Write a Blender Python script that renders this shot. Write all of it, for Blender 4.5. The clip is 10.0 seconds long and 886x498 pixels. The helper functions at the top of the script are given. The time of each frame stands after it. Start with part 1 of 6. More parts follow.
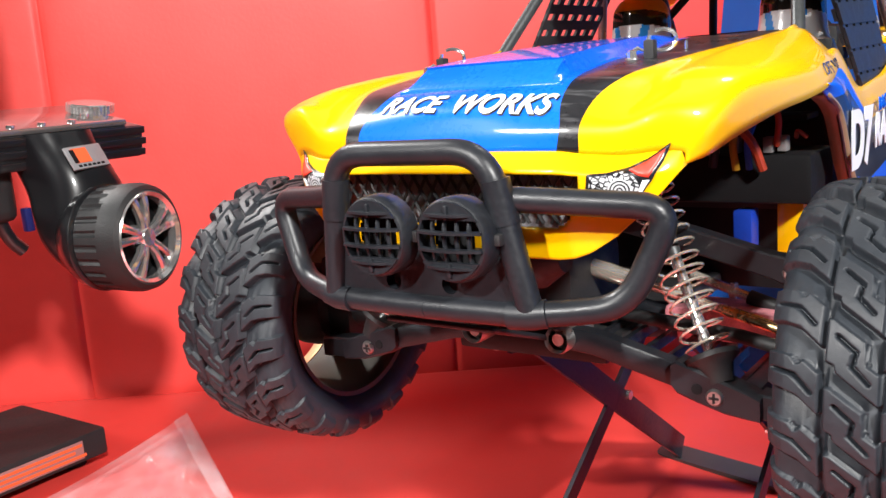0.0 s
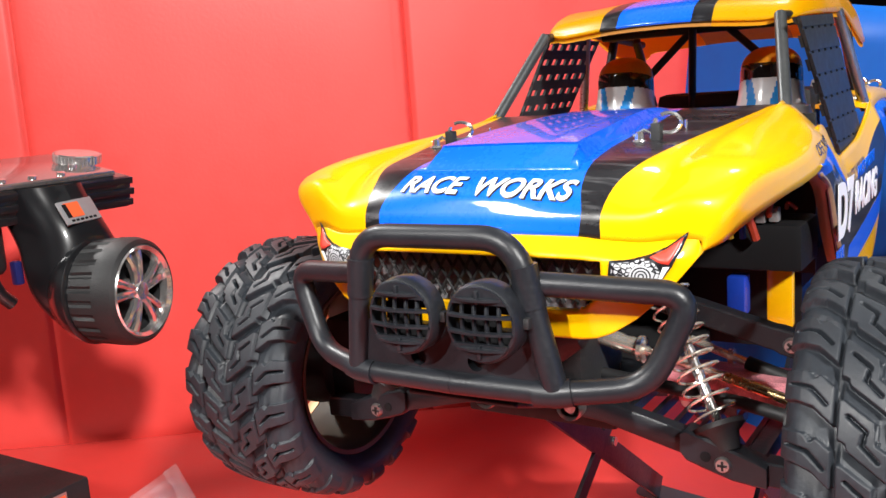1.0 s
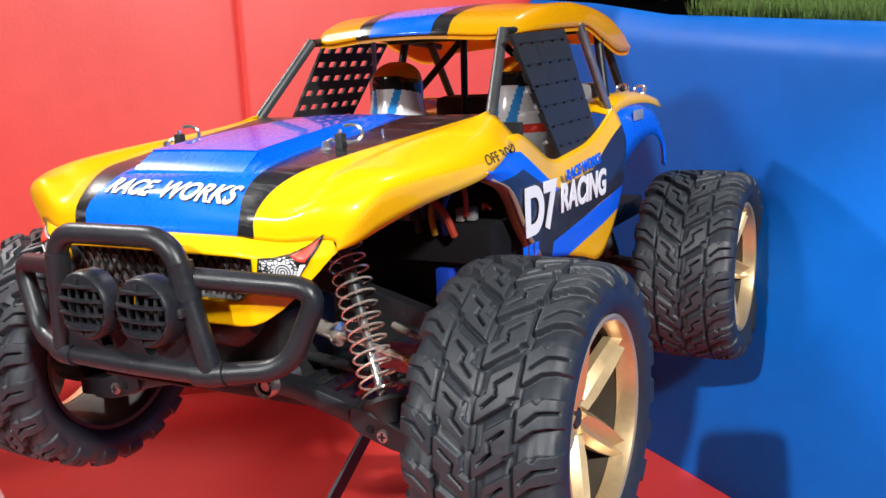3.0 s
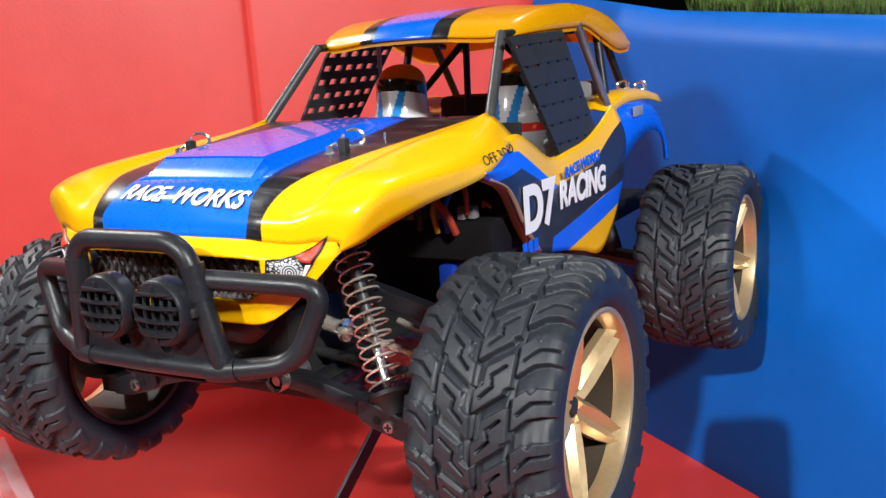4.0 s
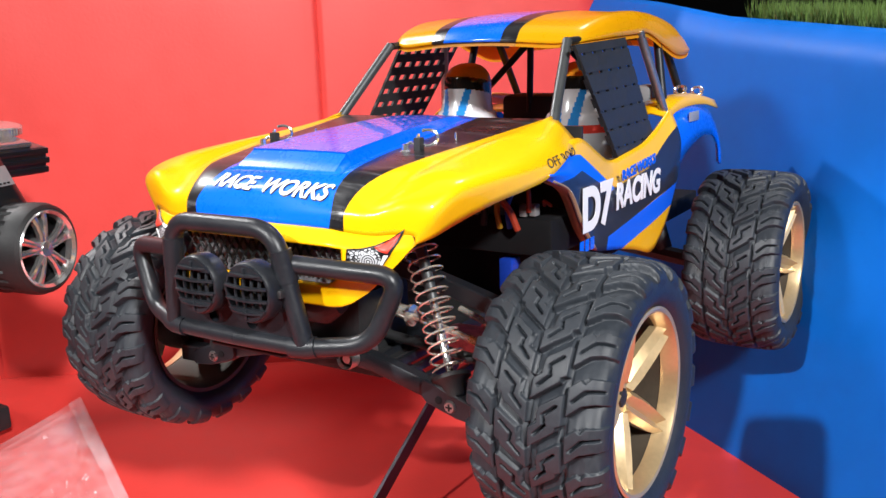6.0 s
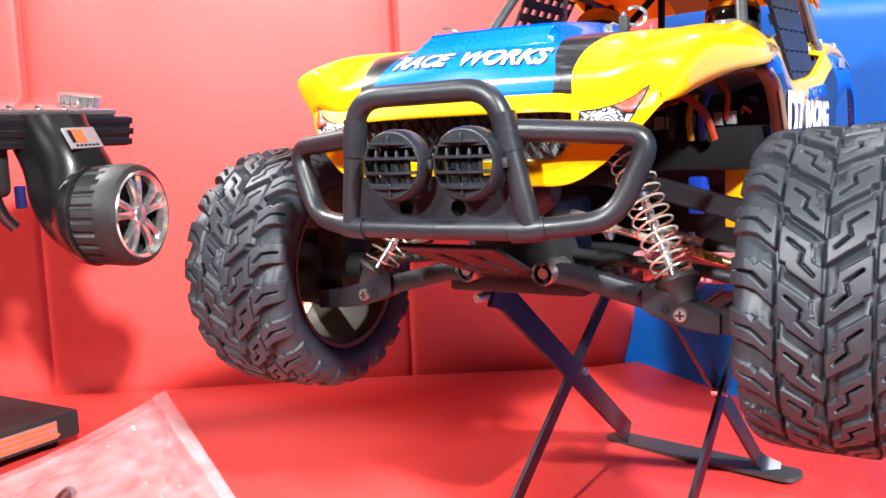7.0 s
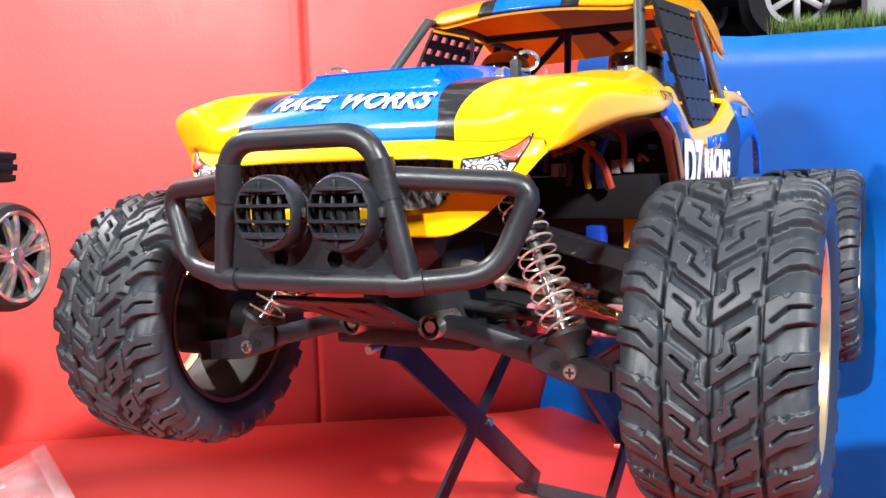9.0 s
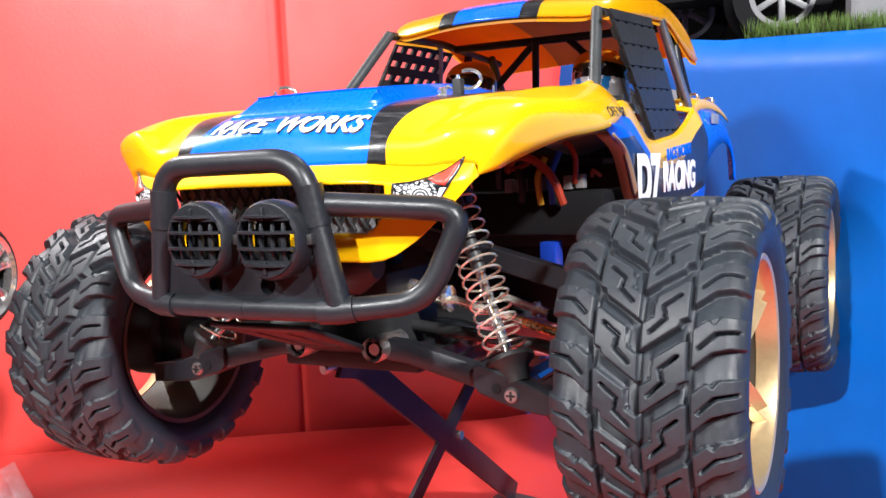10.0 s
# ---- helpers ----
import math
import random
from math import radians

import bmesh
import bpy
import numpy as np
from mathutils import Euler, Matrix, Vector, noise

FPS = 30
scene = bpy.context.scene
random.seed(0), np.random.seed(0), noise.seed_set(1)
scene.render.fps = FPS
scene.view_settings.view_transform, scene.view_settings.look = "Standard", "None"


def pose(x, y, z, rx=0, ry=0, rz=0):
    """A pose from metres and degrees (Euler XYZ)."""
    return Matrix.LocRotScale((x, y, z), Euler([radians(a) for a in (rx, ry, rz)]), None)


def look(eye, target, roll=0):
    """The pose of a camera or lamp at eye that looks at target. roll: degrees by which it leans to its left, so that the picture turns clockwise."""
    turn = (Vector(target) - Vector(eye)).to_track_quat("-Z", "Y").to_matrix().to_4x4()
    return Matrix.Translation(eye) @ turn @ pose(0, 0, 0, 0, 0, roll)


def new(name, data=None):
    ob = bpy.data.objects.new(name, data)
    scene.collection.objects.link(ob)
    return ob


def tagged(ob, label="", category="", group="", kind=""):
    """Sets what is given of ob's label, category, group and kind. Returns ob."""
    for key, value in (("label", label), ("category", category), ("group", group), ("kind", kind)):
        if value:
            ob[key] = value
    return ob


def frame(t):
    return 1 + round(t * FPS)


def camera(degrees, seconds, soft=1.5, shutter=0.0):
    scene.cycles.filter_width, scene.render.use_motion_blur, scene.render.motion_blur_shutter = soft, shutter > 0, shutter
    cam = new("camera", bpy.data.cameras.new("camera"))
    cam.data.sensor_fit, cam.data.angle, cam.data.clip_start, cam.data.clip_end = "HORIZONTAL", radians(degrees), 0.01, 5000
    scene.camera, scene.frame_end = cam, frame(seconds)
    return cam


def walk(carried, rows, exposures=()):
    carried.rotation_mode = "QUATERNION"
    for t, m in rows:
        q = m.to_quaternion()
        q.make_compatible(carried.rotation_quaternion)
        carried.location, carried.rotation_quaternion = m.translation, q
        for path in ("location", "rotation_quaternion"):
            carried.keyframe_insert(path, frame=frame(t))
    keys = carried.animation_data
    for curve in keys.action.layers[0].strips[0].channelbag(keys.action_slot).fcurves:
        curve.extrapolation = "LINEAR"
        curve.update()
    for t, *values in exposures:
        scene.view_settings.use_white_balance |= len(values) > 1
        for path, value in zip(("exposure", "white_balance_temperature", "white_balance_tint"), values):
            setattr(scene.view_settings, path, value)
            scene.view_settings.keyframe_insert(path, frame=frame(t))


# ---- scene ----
# A model off-road car on a folding stand, on a red bench seat with a red back
# and a blue side panel; the car faces -y, its front axle lies over the origin.
cam = camera(51.88, 10.0)
PATH = [
    (0, (0.1341, -0.2381, 0.2088), (-0.1556, 0.1588, 0.1165), -4.30),
    (0.2, (0.1247, -0.2356, 0.2099), (-0.1653, 0.1633, 0.1274), -4.61),
    (0.5, (0.1154, -0.2400, 0.2135), (-0.1676, 0.1631, 0.1274), -4.31),
    (1, (0.1226, -0.2537, 0.2273), (-0.1439, 0.1608, 0.1426), -3.85),
    (1.5, (0.1392, -0.2543, 0.2256), (-0.1013, 0.1749, 0.1362), -2.69),
    (2, (0.1590, -0.2446, 0.2249), (-0.0772, 0.1856, 0.1294), -1.78),
    (2.5, (0.1823, -0.2413, 0.2286), (-0.0512, 0.1898, 0.1305), -2.06),
    (3.8, (0.2167, -0.2474, 0.2400), (-0.0254, 0.1783, 0.1390), -3.64),
    (4, (0.2128, -0.2497, 0.2384), (-0.0302, 0.1751, 0.1363), -3.76),
    (4.5, (0.2032, -0.2528, 0.2379), (-0.0424, 0.1707, 0.1365), -3.85),
    (5, (0.2142, -0.2722, 0.2446), (-0.0392, 0.1466, 0.1427), -2.83),
    (5.2, (0.2192, -0.2751, 0.2520), (-0.0359, 0.1423, 0.1483), -2.49),
    (6.3, (0.2133, -0.2718, 0.2456), (-0.0498, 0.1381, 0.1326), -1.69),
    (6.5, (0.2013, -0.2731, 0.2406), (-0.0578, 0.1383, 0.1239), -1.26),
    (6.7, (0.1720, -0.2757, 0.2171), (-0.0848, 0.1379, 0.1034), -1.62),
    (6.8, (0.1560, -0.2779, 0.2018), (-0.1017, 0.1386, 0.1010), -2.31),
    (6.9, (0.1438, -0.2801, 0.1858), (-0.1159, 0.1393, 0.1042), -1.70),
    (7, (0.1355, -0.2839, 0.1793), (-0.1214, 0.1406, 0.1179), -2.49),
    (7.2, (0.1257, -0.2807, 0.1735), (-0.1255, 0.1481, 0.1194), -2.37),
    (7.5, (0.1212, -0.2760, 0.1655), (-0.1166, 0.1607, 0.1133), -2.41),
    (8, (0.1292, -0.2643, 0.1675), (-0.1002, 0.1776, 0.1218), -1.83),
    (8.5, (0.1349, -0.2652, 0.1757), (-0.0902, 0.1791, 0.1321), -1.58),
    (9, (0.1411, -0.2636, 0.1817), (-0.0838, 0.1808, 0.1386), -1.64),
    (9.5, (0.1444, -0.2567, 0.1839), (-0.0820, 0.1870, 0.1408), -2.04),
    (10, (0.1579, -0.2515, 0.1880), (-0.0721, 0.1902, 0.1436), -2.36),
]
walk(cam, [(t, look(eye, target, roll)) for t, eye, target, roll in PATH], [(0.0, -0.05, 6500, 10), (0.7, -0.05, 6500, 10), (1.0, -0.20, 6500, 10), (1.5, -0.33, 6500, 10), (2.5, -0.32, 6380, 10), (3.8, -0.53, 6380, 10), (5.2, -0.52, 6380, 10), (6.3, -0.18, 6300, 10), (6.6, 0.0, 6300, 10), (7.1, 0.75, 6250, 10), (7.6, 0.84, 6250, 10), (8.3, 0.55, 6250, 10), (9.0, 0.33, 6250, 10), (10.0, 0.13, 6250, 10)])

# ---- light ----
world = bpy.data.worlds.new("hall")
scene.world = world
world.use_nodes = True
world.node_tree.nodes["Background"].inputs[0].default_value = (1.0, 0.99, 0.98, 1)
world.node_tree.nodes["Background"].inputs[1].default_value = 0.05


def spot_lamp(eye, target, size, watts, spread, blend=1.0, colour=(1.0, 0.98, 0.95)):
    """An unseen spotlight over the display; blend 1 gives its beam a soft edge, near 0 a sharp one."""
    data = bpy.data.lights.new("unseen_hall_lamp", "SPOT")
    data.shadow_soft_size, data.energy, data.color = size, watts, colour
    data.spot_size, data.spot_blend = math.radians(spread), blend
    ob = new("unseen_hall_lamp", data)
    ob.matrix_world = look(eye, target)
    return ob


spot_lamp((1.85, -1.30, 1.58), (-0.06, 0.20, 0.36), 0.11, 560, 38)
spot_lamp((-1.47, 0.11, 1.53), (0.36, 0.08, -0.04), 0.03, 145, 34)
# soft fill, added to brighten the seat and back under the car
spot_lamp((-0.90, -1.60, 1.30), (-0.08, 0.24, 0.02), 0.20, 150, 26)
spot_lamp((-0.05, -1.70, 1.28), (0.365, -0.554, 0.0), 0.03, 210, 40, 0.04)
# weak backlight, added for the roof's glow and the turf
spot_lamp((0.12, 1.05, 1.70), (0.24, 0.12, 0.06), 0.15, 36, 34)

def ceiling_lamp(at, wide, deep, watts):
    """The hall's bright ceiling field, seen as a broad pale sheen in the lacquer."""
    data = bpy.data.lights.new("ceiling_lamp", "AREA")
    data.shape, data.size, data.size_y, data.energy, data.color = "RECTANGLE", wide, deep, watts, (1.0, 0.99, 0.97)
    ob = new("ceiling_lamp", data)
    ob.matrix_world = Matrix.Translation(at)
    return ob


ceiling_lamp((0.2, 1.0, 2.95), 3.2, 2.8, 10)

# ---- materials ----
def material(name, colour, rough=0.5, metal=0.0, coat=0.0, vary=0.12, scale=60.0, bump=0.0, bump_scale=900.0, coat_rough=0.04, rough_vary=0.1, spec=0.5):
    """A surface with two scales of variation in colour and gloss and a fine relief."""
    m = bpy.data.materials.new(name)
    m.use_nodes = True
    nt = m.node_tree
    b = nt.nodes["Principled BSDF"]
    b.inputs["Metallic"].default_value = metal
    b.inputs["Coat Weight"].default_value = coat
    b.inputs["Coat Roughness"].default_value = coat_rough
    b.inputs["Specular IOR Level"].default_value = spec
    co = nt.nodes.new("ShaderNodeTexCoord")
    big, small = nt.nodes.new("ShaderNodeTexNoise"), nt.nodes.new("ShaderNodeTexNoise")
    big.inputs["Scale"].default_value, big.inputs["Detail"].default_value = scale, 3
    small.inputs["Scale"].default_value, small.inputs["Detail"].default_value = scale * 11, 4
    add = nt.nodes.new("ShaderNodeMath")
    add.operation = "ADD"
    for n, s in ((big, 0), (small, 1)):
        nt.links.new(co.outputs["Object"], n.inputs["Vector"])
        nt.links.new(n.outputs["Fac"], add.inputs[s])
    span = nt.nodes.new("ShaderNodeMapRange")
    span.inputs["From Min"].default_value, span.inputs["From Max"].default_value = 0.6, 1.4
    span.inputs["To Min"].default_value, span.inputs["To Max"].default_value = 1 - vary, 1 + vary
    nt.links.new(add.outputs[0], span.inputs["Value"])
    mul = nt.nodes.new("ShaderNodeMix")
    mul.data_type, mul.blend_type = "RGBA", "MULTIPLY"
    mul.inputs["Factor"].default_value = 1.0
    mul.inputs[6].default_value = (*colour, 1)
    nt.links.new(span.outputs[0], mul.inputs[7])
    nt.links.new(mul.outputs[2], b.inputs["Base Color"])
    rg = nt.nodes.new("ShaderNodeMapRange")
    rg.inputs["From Min"].default_value, rg.inputs["From Max"].default_value = 0.6, 1.4
    rg.inputs["To Min"].default_value, rg.inputs["To Max"].default_value = max(0.02, rough - rough_vary), min(1, rough + rough_vary)
    nt.links.new(add.outputs[0], rg.inputs["Value"])
    nt.links.new(rg.outputs[0], b.inputs["Roughness"])
    if bump:
        fine, bp = nt.nodes.new("ShaderNodeTexNoise"), nt.nodes.new("ShaderNodeBump")
        fine.inputs["Scale"].default_value, fine.inputs["Detail"].default_value = bump_scale, 5
        bp.inputs["Strength"].default_value, bp.inputs["Distance"].default_value = bump, 0.0006
        nt.links.new(co.outputs["Object"], fine.inputs["Vector"])
        nt.links.new(fine.outputs["Fac"], bp.inputs["Height"])
        nt.links.new(bp.outputs[0], b.inputs["Normal"])
    return m


YELLOW, BLUE, DARK = (0.86, 0.460, 0.001), (0.003, 0.125, 0.85), (0.018, 0.020, 0.034)
M_YELLOW = material("yellow_lacquer", YELLOW, 0.34, coat=0.65, vary=0.03, rough_vary=0.05, spec=0.12, coat_rough=0.025)
M_BLUE = material("blue_film", BLUE, 0.28, coat=0.85, vary=0.04, rough_vary=0.05, spec=0.2, coat_rough=0.025)


def brushed_black():
    """Black film printed with grey dry-brush strokes that run across the car."""
    m = material("black_brushed_film", (0.010, 0.010, 0.012), 0.30, coat=0.18, vary=0.2, rough_vary=0.06)
    nt = m.node_tree
    b = nt.nodes["Principled BSDF"]
    base = b.inputs["Base Color"].links[0].from_socket
    co, mp, n, r, mix = (nt.nodes.new("ShaderNode" + k) for k in ("TexCoord", "Mapping", "TexNoise", "MapRange", "Mix"))
    mp.inputs["Scale"].default_value, mp.inputs["Rotation"].default_value = (45, 330, 330), (0, 0, 0.25)
    n.inputs["Scale"].default_value, n.inputs["Detail"].default_value = 1.0, 5
    r.inputs["From Min"].default_value, r.inputs["From Max"].default_value = 0.56, 0.70
    mix.data_type = "RGBA"
    mix.inputs[7].default_value = (0.085, 0.085, 0.09, 1)
    nt.links.new(co.outputs["Object"], mp.inputs["Vector"])
    nt.links.new(mp.outputs[0], n.inputs["Vector"])
    nt.links.new(n.outputs["Fac"], r.inputs["Value"])
    nt.links.new(r.outputs[0], mix.inputs[0])
    nt.links.new(base, mix.inputs[6])
    nt.links.new(mix.outputs[2], b.inputs["Base Color"])
    return m


M_BLACK = brushed_black()
M_NAVY = material("dark_navy_film", DARK, 0.3, coat=0.5, vary=0.15)
M_ORANGE = material("tinted_shell_inside", (0.72, 0.27, 0.012), 0.4, coat=0.3, vary=0.1)

M_LININGDARK = material("brown_stripe_underside", (0.42, 0.18, 0.04), 0.6, vary=0.15, spec=0.2)
M_DIMSILVER = material("dim_silver_paint", (0.22, 0.22, 0.23), 0.4, vary=0.2)
M_WHITE = material("white_print", (0.82, 0.82, 0.82), 0.4, vary=0.03)
M_RUBBER = material("tyre_rubber", (0.020, 0.024, 0.030), 0.48, vary=0.25, scale=45, bump=0.12, bump_scale=900, spec=0.38)
# inside of the rim: the shade there is put into this brown
M_BARREL = material("painted_shade_brown", (0.060, 0.046, 0.030), 0.6, vary=0.2)
M_PLASTIC = material("black_nylon", (0.012, 0.0135, 0.017), 0.38, vary=0.2, scale=80, bump=0.08, bump_scale=1200, spec=0.38)
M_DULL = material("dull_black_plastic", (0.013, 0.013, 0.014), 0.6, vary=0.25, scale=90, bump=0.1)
M_NET = material("grey_black_webbing", (0.024, 0.025, 0.027), 0.45, vary=0.25, scale=200)
# near-black for small parts, and for recesses with their shade in the colour
M_PIT = material("matt_black_and_shade", (0.006, 0.006, 0.007), 0.75, vary=0.3, spec=0.2)
M_CHROME = material("bright_chrome", (0.82, 0.81, 0.80), 0.16, metal=0.9, vary=0.05, rough_vary=0.06)
M_STEEL = material("spring_steel", (0.86, 0.80, 0.68), 0.20, metal=0.74, vary=0.08)
M_BRASS = material("brass_rod", (0.72, 0.52, 0.26), 0.25, metal=1.0, vary=0.1)
M_GOLD = material("gold_paint", (0.58, 0.43, 0.23), 0.36, metal=0.6, coat=0.3, vary=0.08, rough_vary=0.08)
M_RED = material("red_leatherette", (0.64, 0.046, 0.037), 0.46, vary=0.06, scale=7, bump=0.12, bump_scale=420, rough_vary=0.06, spec=0.62)
M_BLUEWALL = material("blue_leatherette", (0.003, 0.125, 0.54), 0.46, vary=0.08, scale=6, bump=0.06, bump_scale=420, spec=0.18)
M_STAND = material("dark_steel_strip", (0.028, 0.030, 0.042), 0.38, metal=0.4, vary=0.15)
M_STEELGREY = material("grey_steel_strip", (0.075, 0.080, 0.082), 0.42, metal=0.5, vary=0.15)
M_TX = material("black_shell", (0.008, 0.0085, 0.010), 0.32, coat=0.8, vary=0.06, rough_vary=0.03, coat_rough=0.07, spec=0.3)
M_FOAM = material("grey_foam", (0.011, 0.0115, 0.0125), 0.55, vary=0.2, bump=0.25, bump_scale=1500)
M_TURF = material("turf_green", (0.075, 0.14, 0.020), 0.7, vary=0.5, scale=120)
M_HALL = material("hall_wall", (0.50, 0.48, 0.46), 0.8, vary=0.08, scale=2)
M_HALLDARK = material("dark_display", (0.010, 0.010, 0.012), 0.6, vary=0.3, scale=6)
M_FLOOR = material("hall_floor", (0.22, 0.21, 0.2), 0.6, vary=0.15, scale=3)
M_REDPRINT = material("red_print", (0.75, 0.05, 0.03), 0.4, vary=0.05)
M_ORANGEPRINT = material("orange_print", (0.85, 0.13, 0.04), 0.4, vary=0.05)
M_PINK = material("pink_sponge", (0.72, 0.27, 0.31), 0.8, vary=0.5, scale=260, bump=0.8, bump_scale=500)
M_BLUEPART = material("blue_anodised", (0.01, 0.05, 0.42), 0.35, metal=0.3, vary=0.1)
M_WIRE_R = material("red_wire", (0.32, 0.035, 0.012), 0.45)
M_WIRE_Y = material("yellow_wire", (0.42, 0.24, 0.015), 0.45)
M_WIRE_B = material("blue_wire", (0.02, 0.09, 0.5), 0.45)
M_SILVER = material("silver_print", (0.45, 0.45, 0.46), 0.35, metal=0.4)
M_GREYCARD = material("grey_card", (0.24, 0.24, 0.25), 0.7, vary=0.05)
# white plugs, greyed: the dimness of the bay is in their colour
M_PLUG = material("dimmed_white_plug", (0.22, 0.21, 0.21), 0.5, vary=0.1)
M_LINER = material("dusty_liner", (0.42, 0.34, 0.31), 0.55, vary=0.15)
M_FOLD = material("bare_tan_shell", (0.30, 0.20, 0.12), 0.45, vary=0.12)
M_HELMET = material("white_shell", (0.72, 0.72, 0.74), 0.18, coat=0.5, vary=0.03)
M_HELMETBLUE = material("light_blue_print", (0.03, 0.26, 0.68), 0.2, coat=0.5)


def lens_print():
    """A drawing in black and white: rounded cells like an engraved engine."""
    m = material("engraved_print", (0.7, 0.7, 0.72), 0.3, coat=0.3, vary=0.05)
    nt = m.node_tree
    b = nt.nodes["Principled BSDF"]
    co, v, r, mix = (nt.nodes.new("ShaderNode" + k) for k in ("TexCoord", "TexVoronoi", "MapRange", "Mix"))
    v.feature = "DISTANCE_TO_EDGE"
    v.inputs["Scale"].default_value = 820
    r.inputs["From Min"].default_value, r.inputs["From Max"].default_value = 0.08, 0.16
    mix.data_type = "RGBA"
    mix.inputs[6].default_value, mix.inputs[7].default_value = (0.01, 0.01, 0.012, 1), (0.50, 0.50, 0.52, 1)
    nt.links.new(co.outputs["Object"], v.inputs["Vector"])
    nt.links.new(v.outputs["Distance"], r.inputs["Value"])

    def calc(op, *args):
        n = nt.nodes.new("ShaderNodeMath")
        n.operation = op
        for i, a in enumerate(args):
            if isinstance(a, (int, float)):
                n.inputs[i].default_value = a
            else:
                nt.links.new(a, n.inputs[i])
        return n.outputs[0]

    # a round coil of fine rings in the middle of each lens
    sep = nt.nodes.new("ShaderNodeSeparateXYZ")
    nt.links.new(co.outputs["Object"], sep.inputs[0])
    x, z = calc("SUBTRACT", calc("ABSOLUTE", sep.outputs[0]), 0.0468), calc("SUBTRACT", sep.outputs[2], 0.1808)
    far = calc("SQRT", calc("ADD", calc("MULTIPLY", x, x), calc("MULTIPLY", z, z)))
    rings = calc("GREATER_THAN", calc("SINE", calc("MULTIPLY", far, 8200.0)), -0.1)
    inside = calc("LESS_THAN", far, 0.0027)
    white = calc("ADD", calc("MULTIPLY", inside, rings), calc("MULTIPLY", calc("SUBTRACT", 1.0, inside), r.outputs[0]))
    nt.links.new(white, mix.inputs[0])
    nt.links.new(mix.outputs[2], b.inputs["Base Color"])
    return m


M_DARKSTEEL = material("dark_steel", (0.42, 0.41, 0.40), 0.32, metal=0.9, vary=0.15)
M_HEADPRINT = lens_print()
M_VISOR = material("dark_visor", (0.02, 0.014, 0.012), 0.12, coat=0.5)


def film_material(name, least, most):
    """Thin clear film: mostly see-through, with a milky veil and gloss."""
    m = bpy.data.materials.new(name)
    m.use_nodes = True
    nt = m.node_tree
    nt.nodes.remove(nt.nodes["Principled BSDF"])
    clear, veil, gloss = (nt.nodes.new("ShaderNodeBsdf" + k) for k in ("Transparent", "Diffuse", "Glossy"))
    veil.inputs["Color"].default_value = (0.86, 0.84, 0.87, 1)
    gloss.inputs["Roughness"].default_value = 0.05
    soft, sheen = nt.nodes.new("ShaderNodeMixShader"), nt.nodes.new("ShaderNodeMixShader")
    n, r, f = nt.nodes.new("ShaderNodeTexNoise"), nt.nodes.new("ShaderNodeMapRange"), nt.nodes.new("ShaderNodeFresnel")
    n.inputs["Scale"].default_value, n.inputs["Detail"].default_value = 13, 2
    r.inputs["From Min"].default_value, r.inputs["From Max"].default_value = 0.35, 0.75
    r.inputs["To Min"].default_value, r.inputs["To Max"].default_value = least, most
    f.inputs["IOR"].default_value = 1.45
    nt.links.new(n.outputs["Fac"], r.inputs["Value"])
    nt.links.new(r.outputs[0], soft.inputs[0])
    nt.links.new(clear.outputs[0], soft.inputs[1])
    nt.links.new(veil.outputs[0], soft.inputs[2])
    nt.links.new(f.outputs[0], sheen.inputs[0])
    nt.links.new(soft.outputs[0], sheen.inputs[1])
    nt.links.new(gloss.outputs[0], sheen.inputs[2])
    nt.links.new(sheen.outputs[0], nt.nodes["Material Output"].inputs[0])
    return m


M_FILM = film_material("clear_film", 0.06, 0.17)
M_SEAL = film_material("sealed_film", 0.13, 0.22)


def roof_material():
    """Yellow painted clear plastic that lets some light through, amber from below."""
    m = material("translucent_yellow", YELLOW, 0.3, coat=0.5, vary=0.03, rough_vary=0.05)
    nt = m.node_tree
    t, mix = nt.nodes.new("ShaderNodeBsdfTranslucent"), nt.nodes.new("ShaderNodeMixShader")
    t.inputs[0].default_value = (0.95, 0.46, 0.004, 1)
    mix.inputs[0].default_value = 0.36
    nt.links.new(nt.nodes["Principled BSDF"].outputs[0], mix.inputs[1])
    nt.links.new(t.outputs[0], mix.inputs[2])
    nt.links.new(mix.outputs[0], nt.nodes["Material Output"].inputs[0])
    return m


M_ROOF = roof_material()


def lining_material():
    """Amber back of the painted roof, through which daylight of the hall glows."""
    m = material("amber_shell_underside", (0.92, 0.40, 0.012), 0.6, vary=0.10, spec=0.15)
    nt = m.node_tree
    t, mix = nt.nodes.new("ShaderNodeBsdfTranslucent"), nt.nodes.new("ShaderNodeMixShader")
    t.inputs[0].default_value = (1.0, 0.50, 0.03, 1)
    mix.inputs[0].default_value = 0.5
    nt.links.new(nt.nodes["Principled BSDF"].outputs[0], mix.inputs[1])
    nt.links.new(t.outputs[0], mix.inputs[2])
    nt.links.new(mix.outputs[0], nt.nodes["Material Output"].inputs[0])
    return m


M_LINING = lining_material()


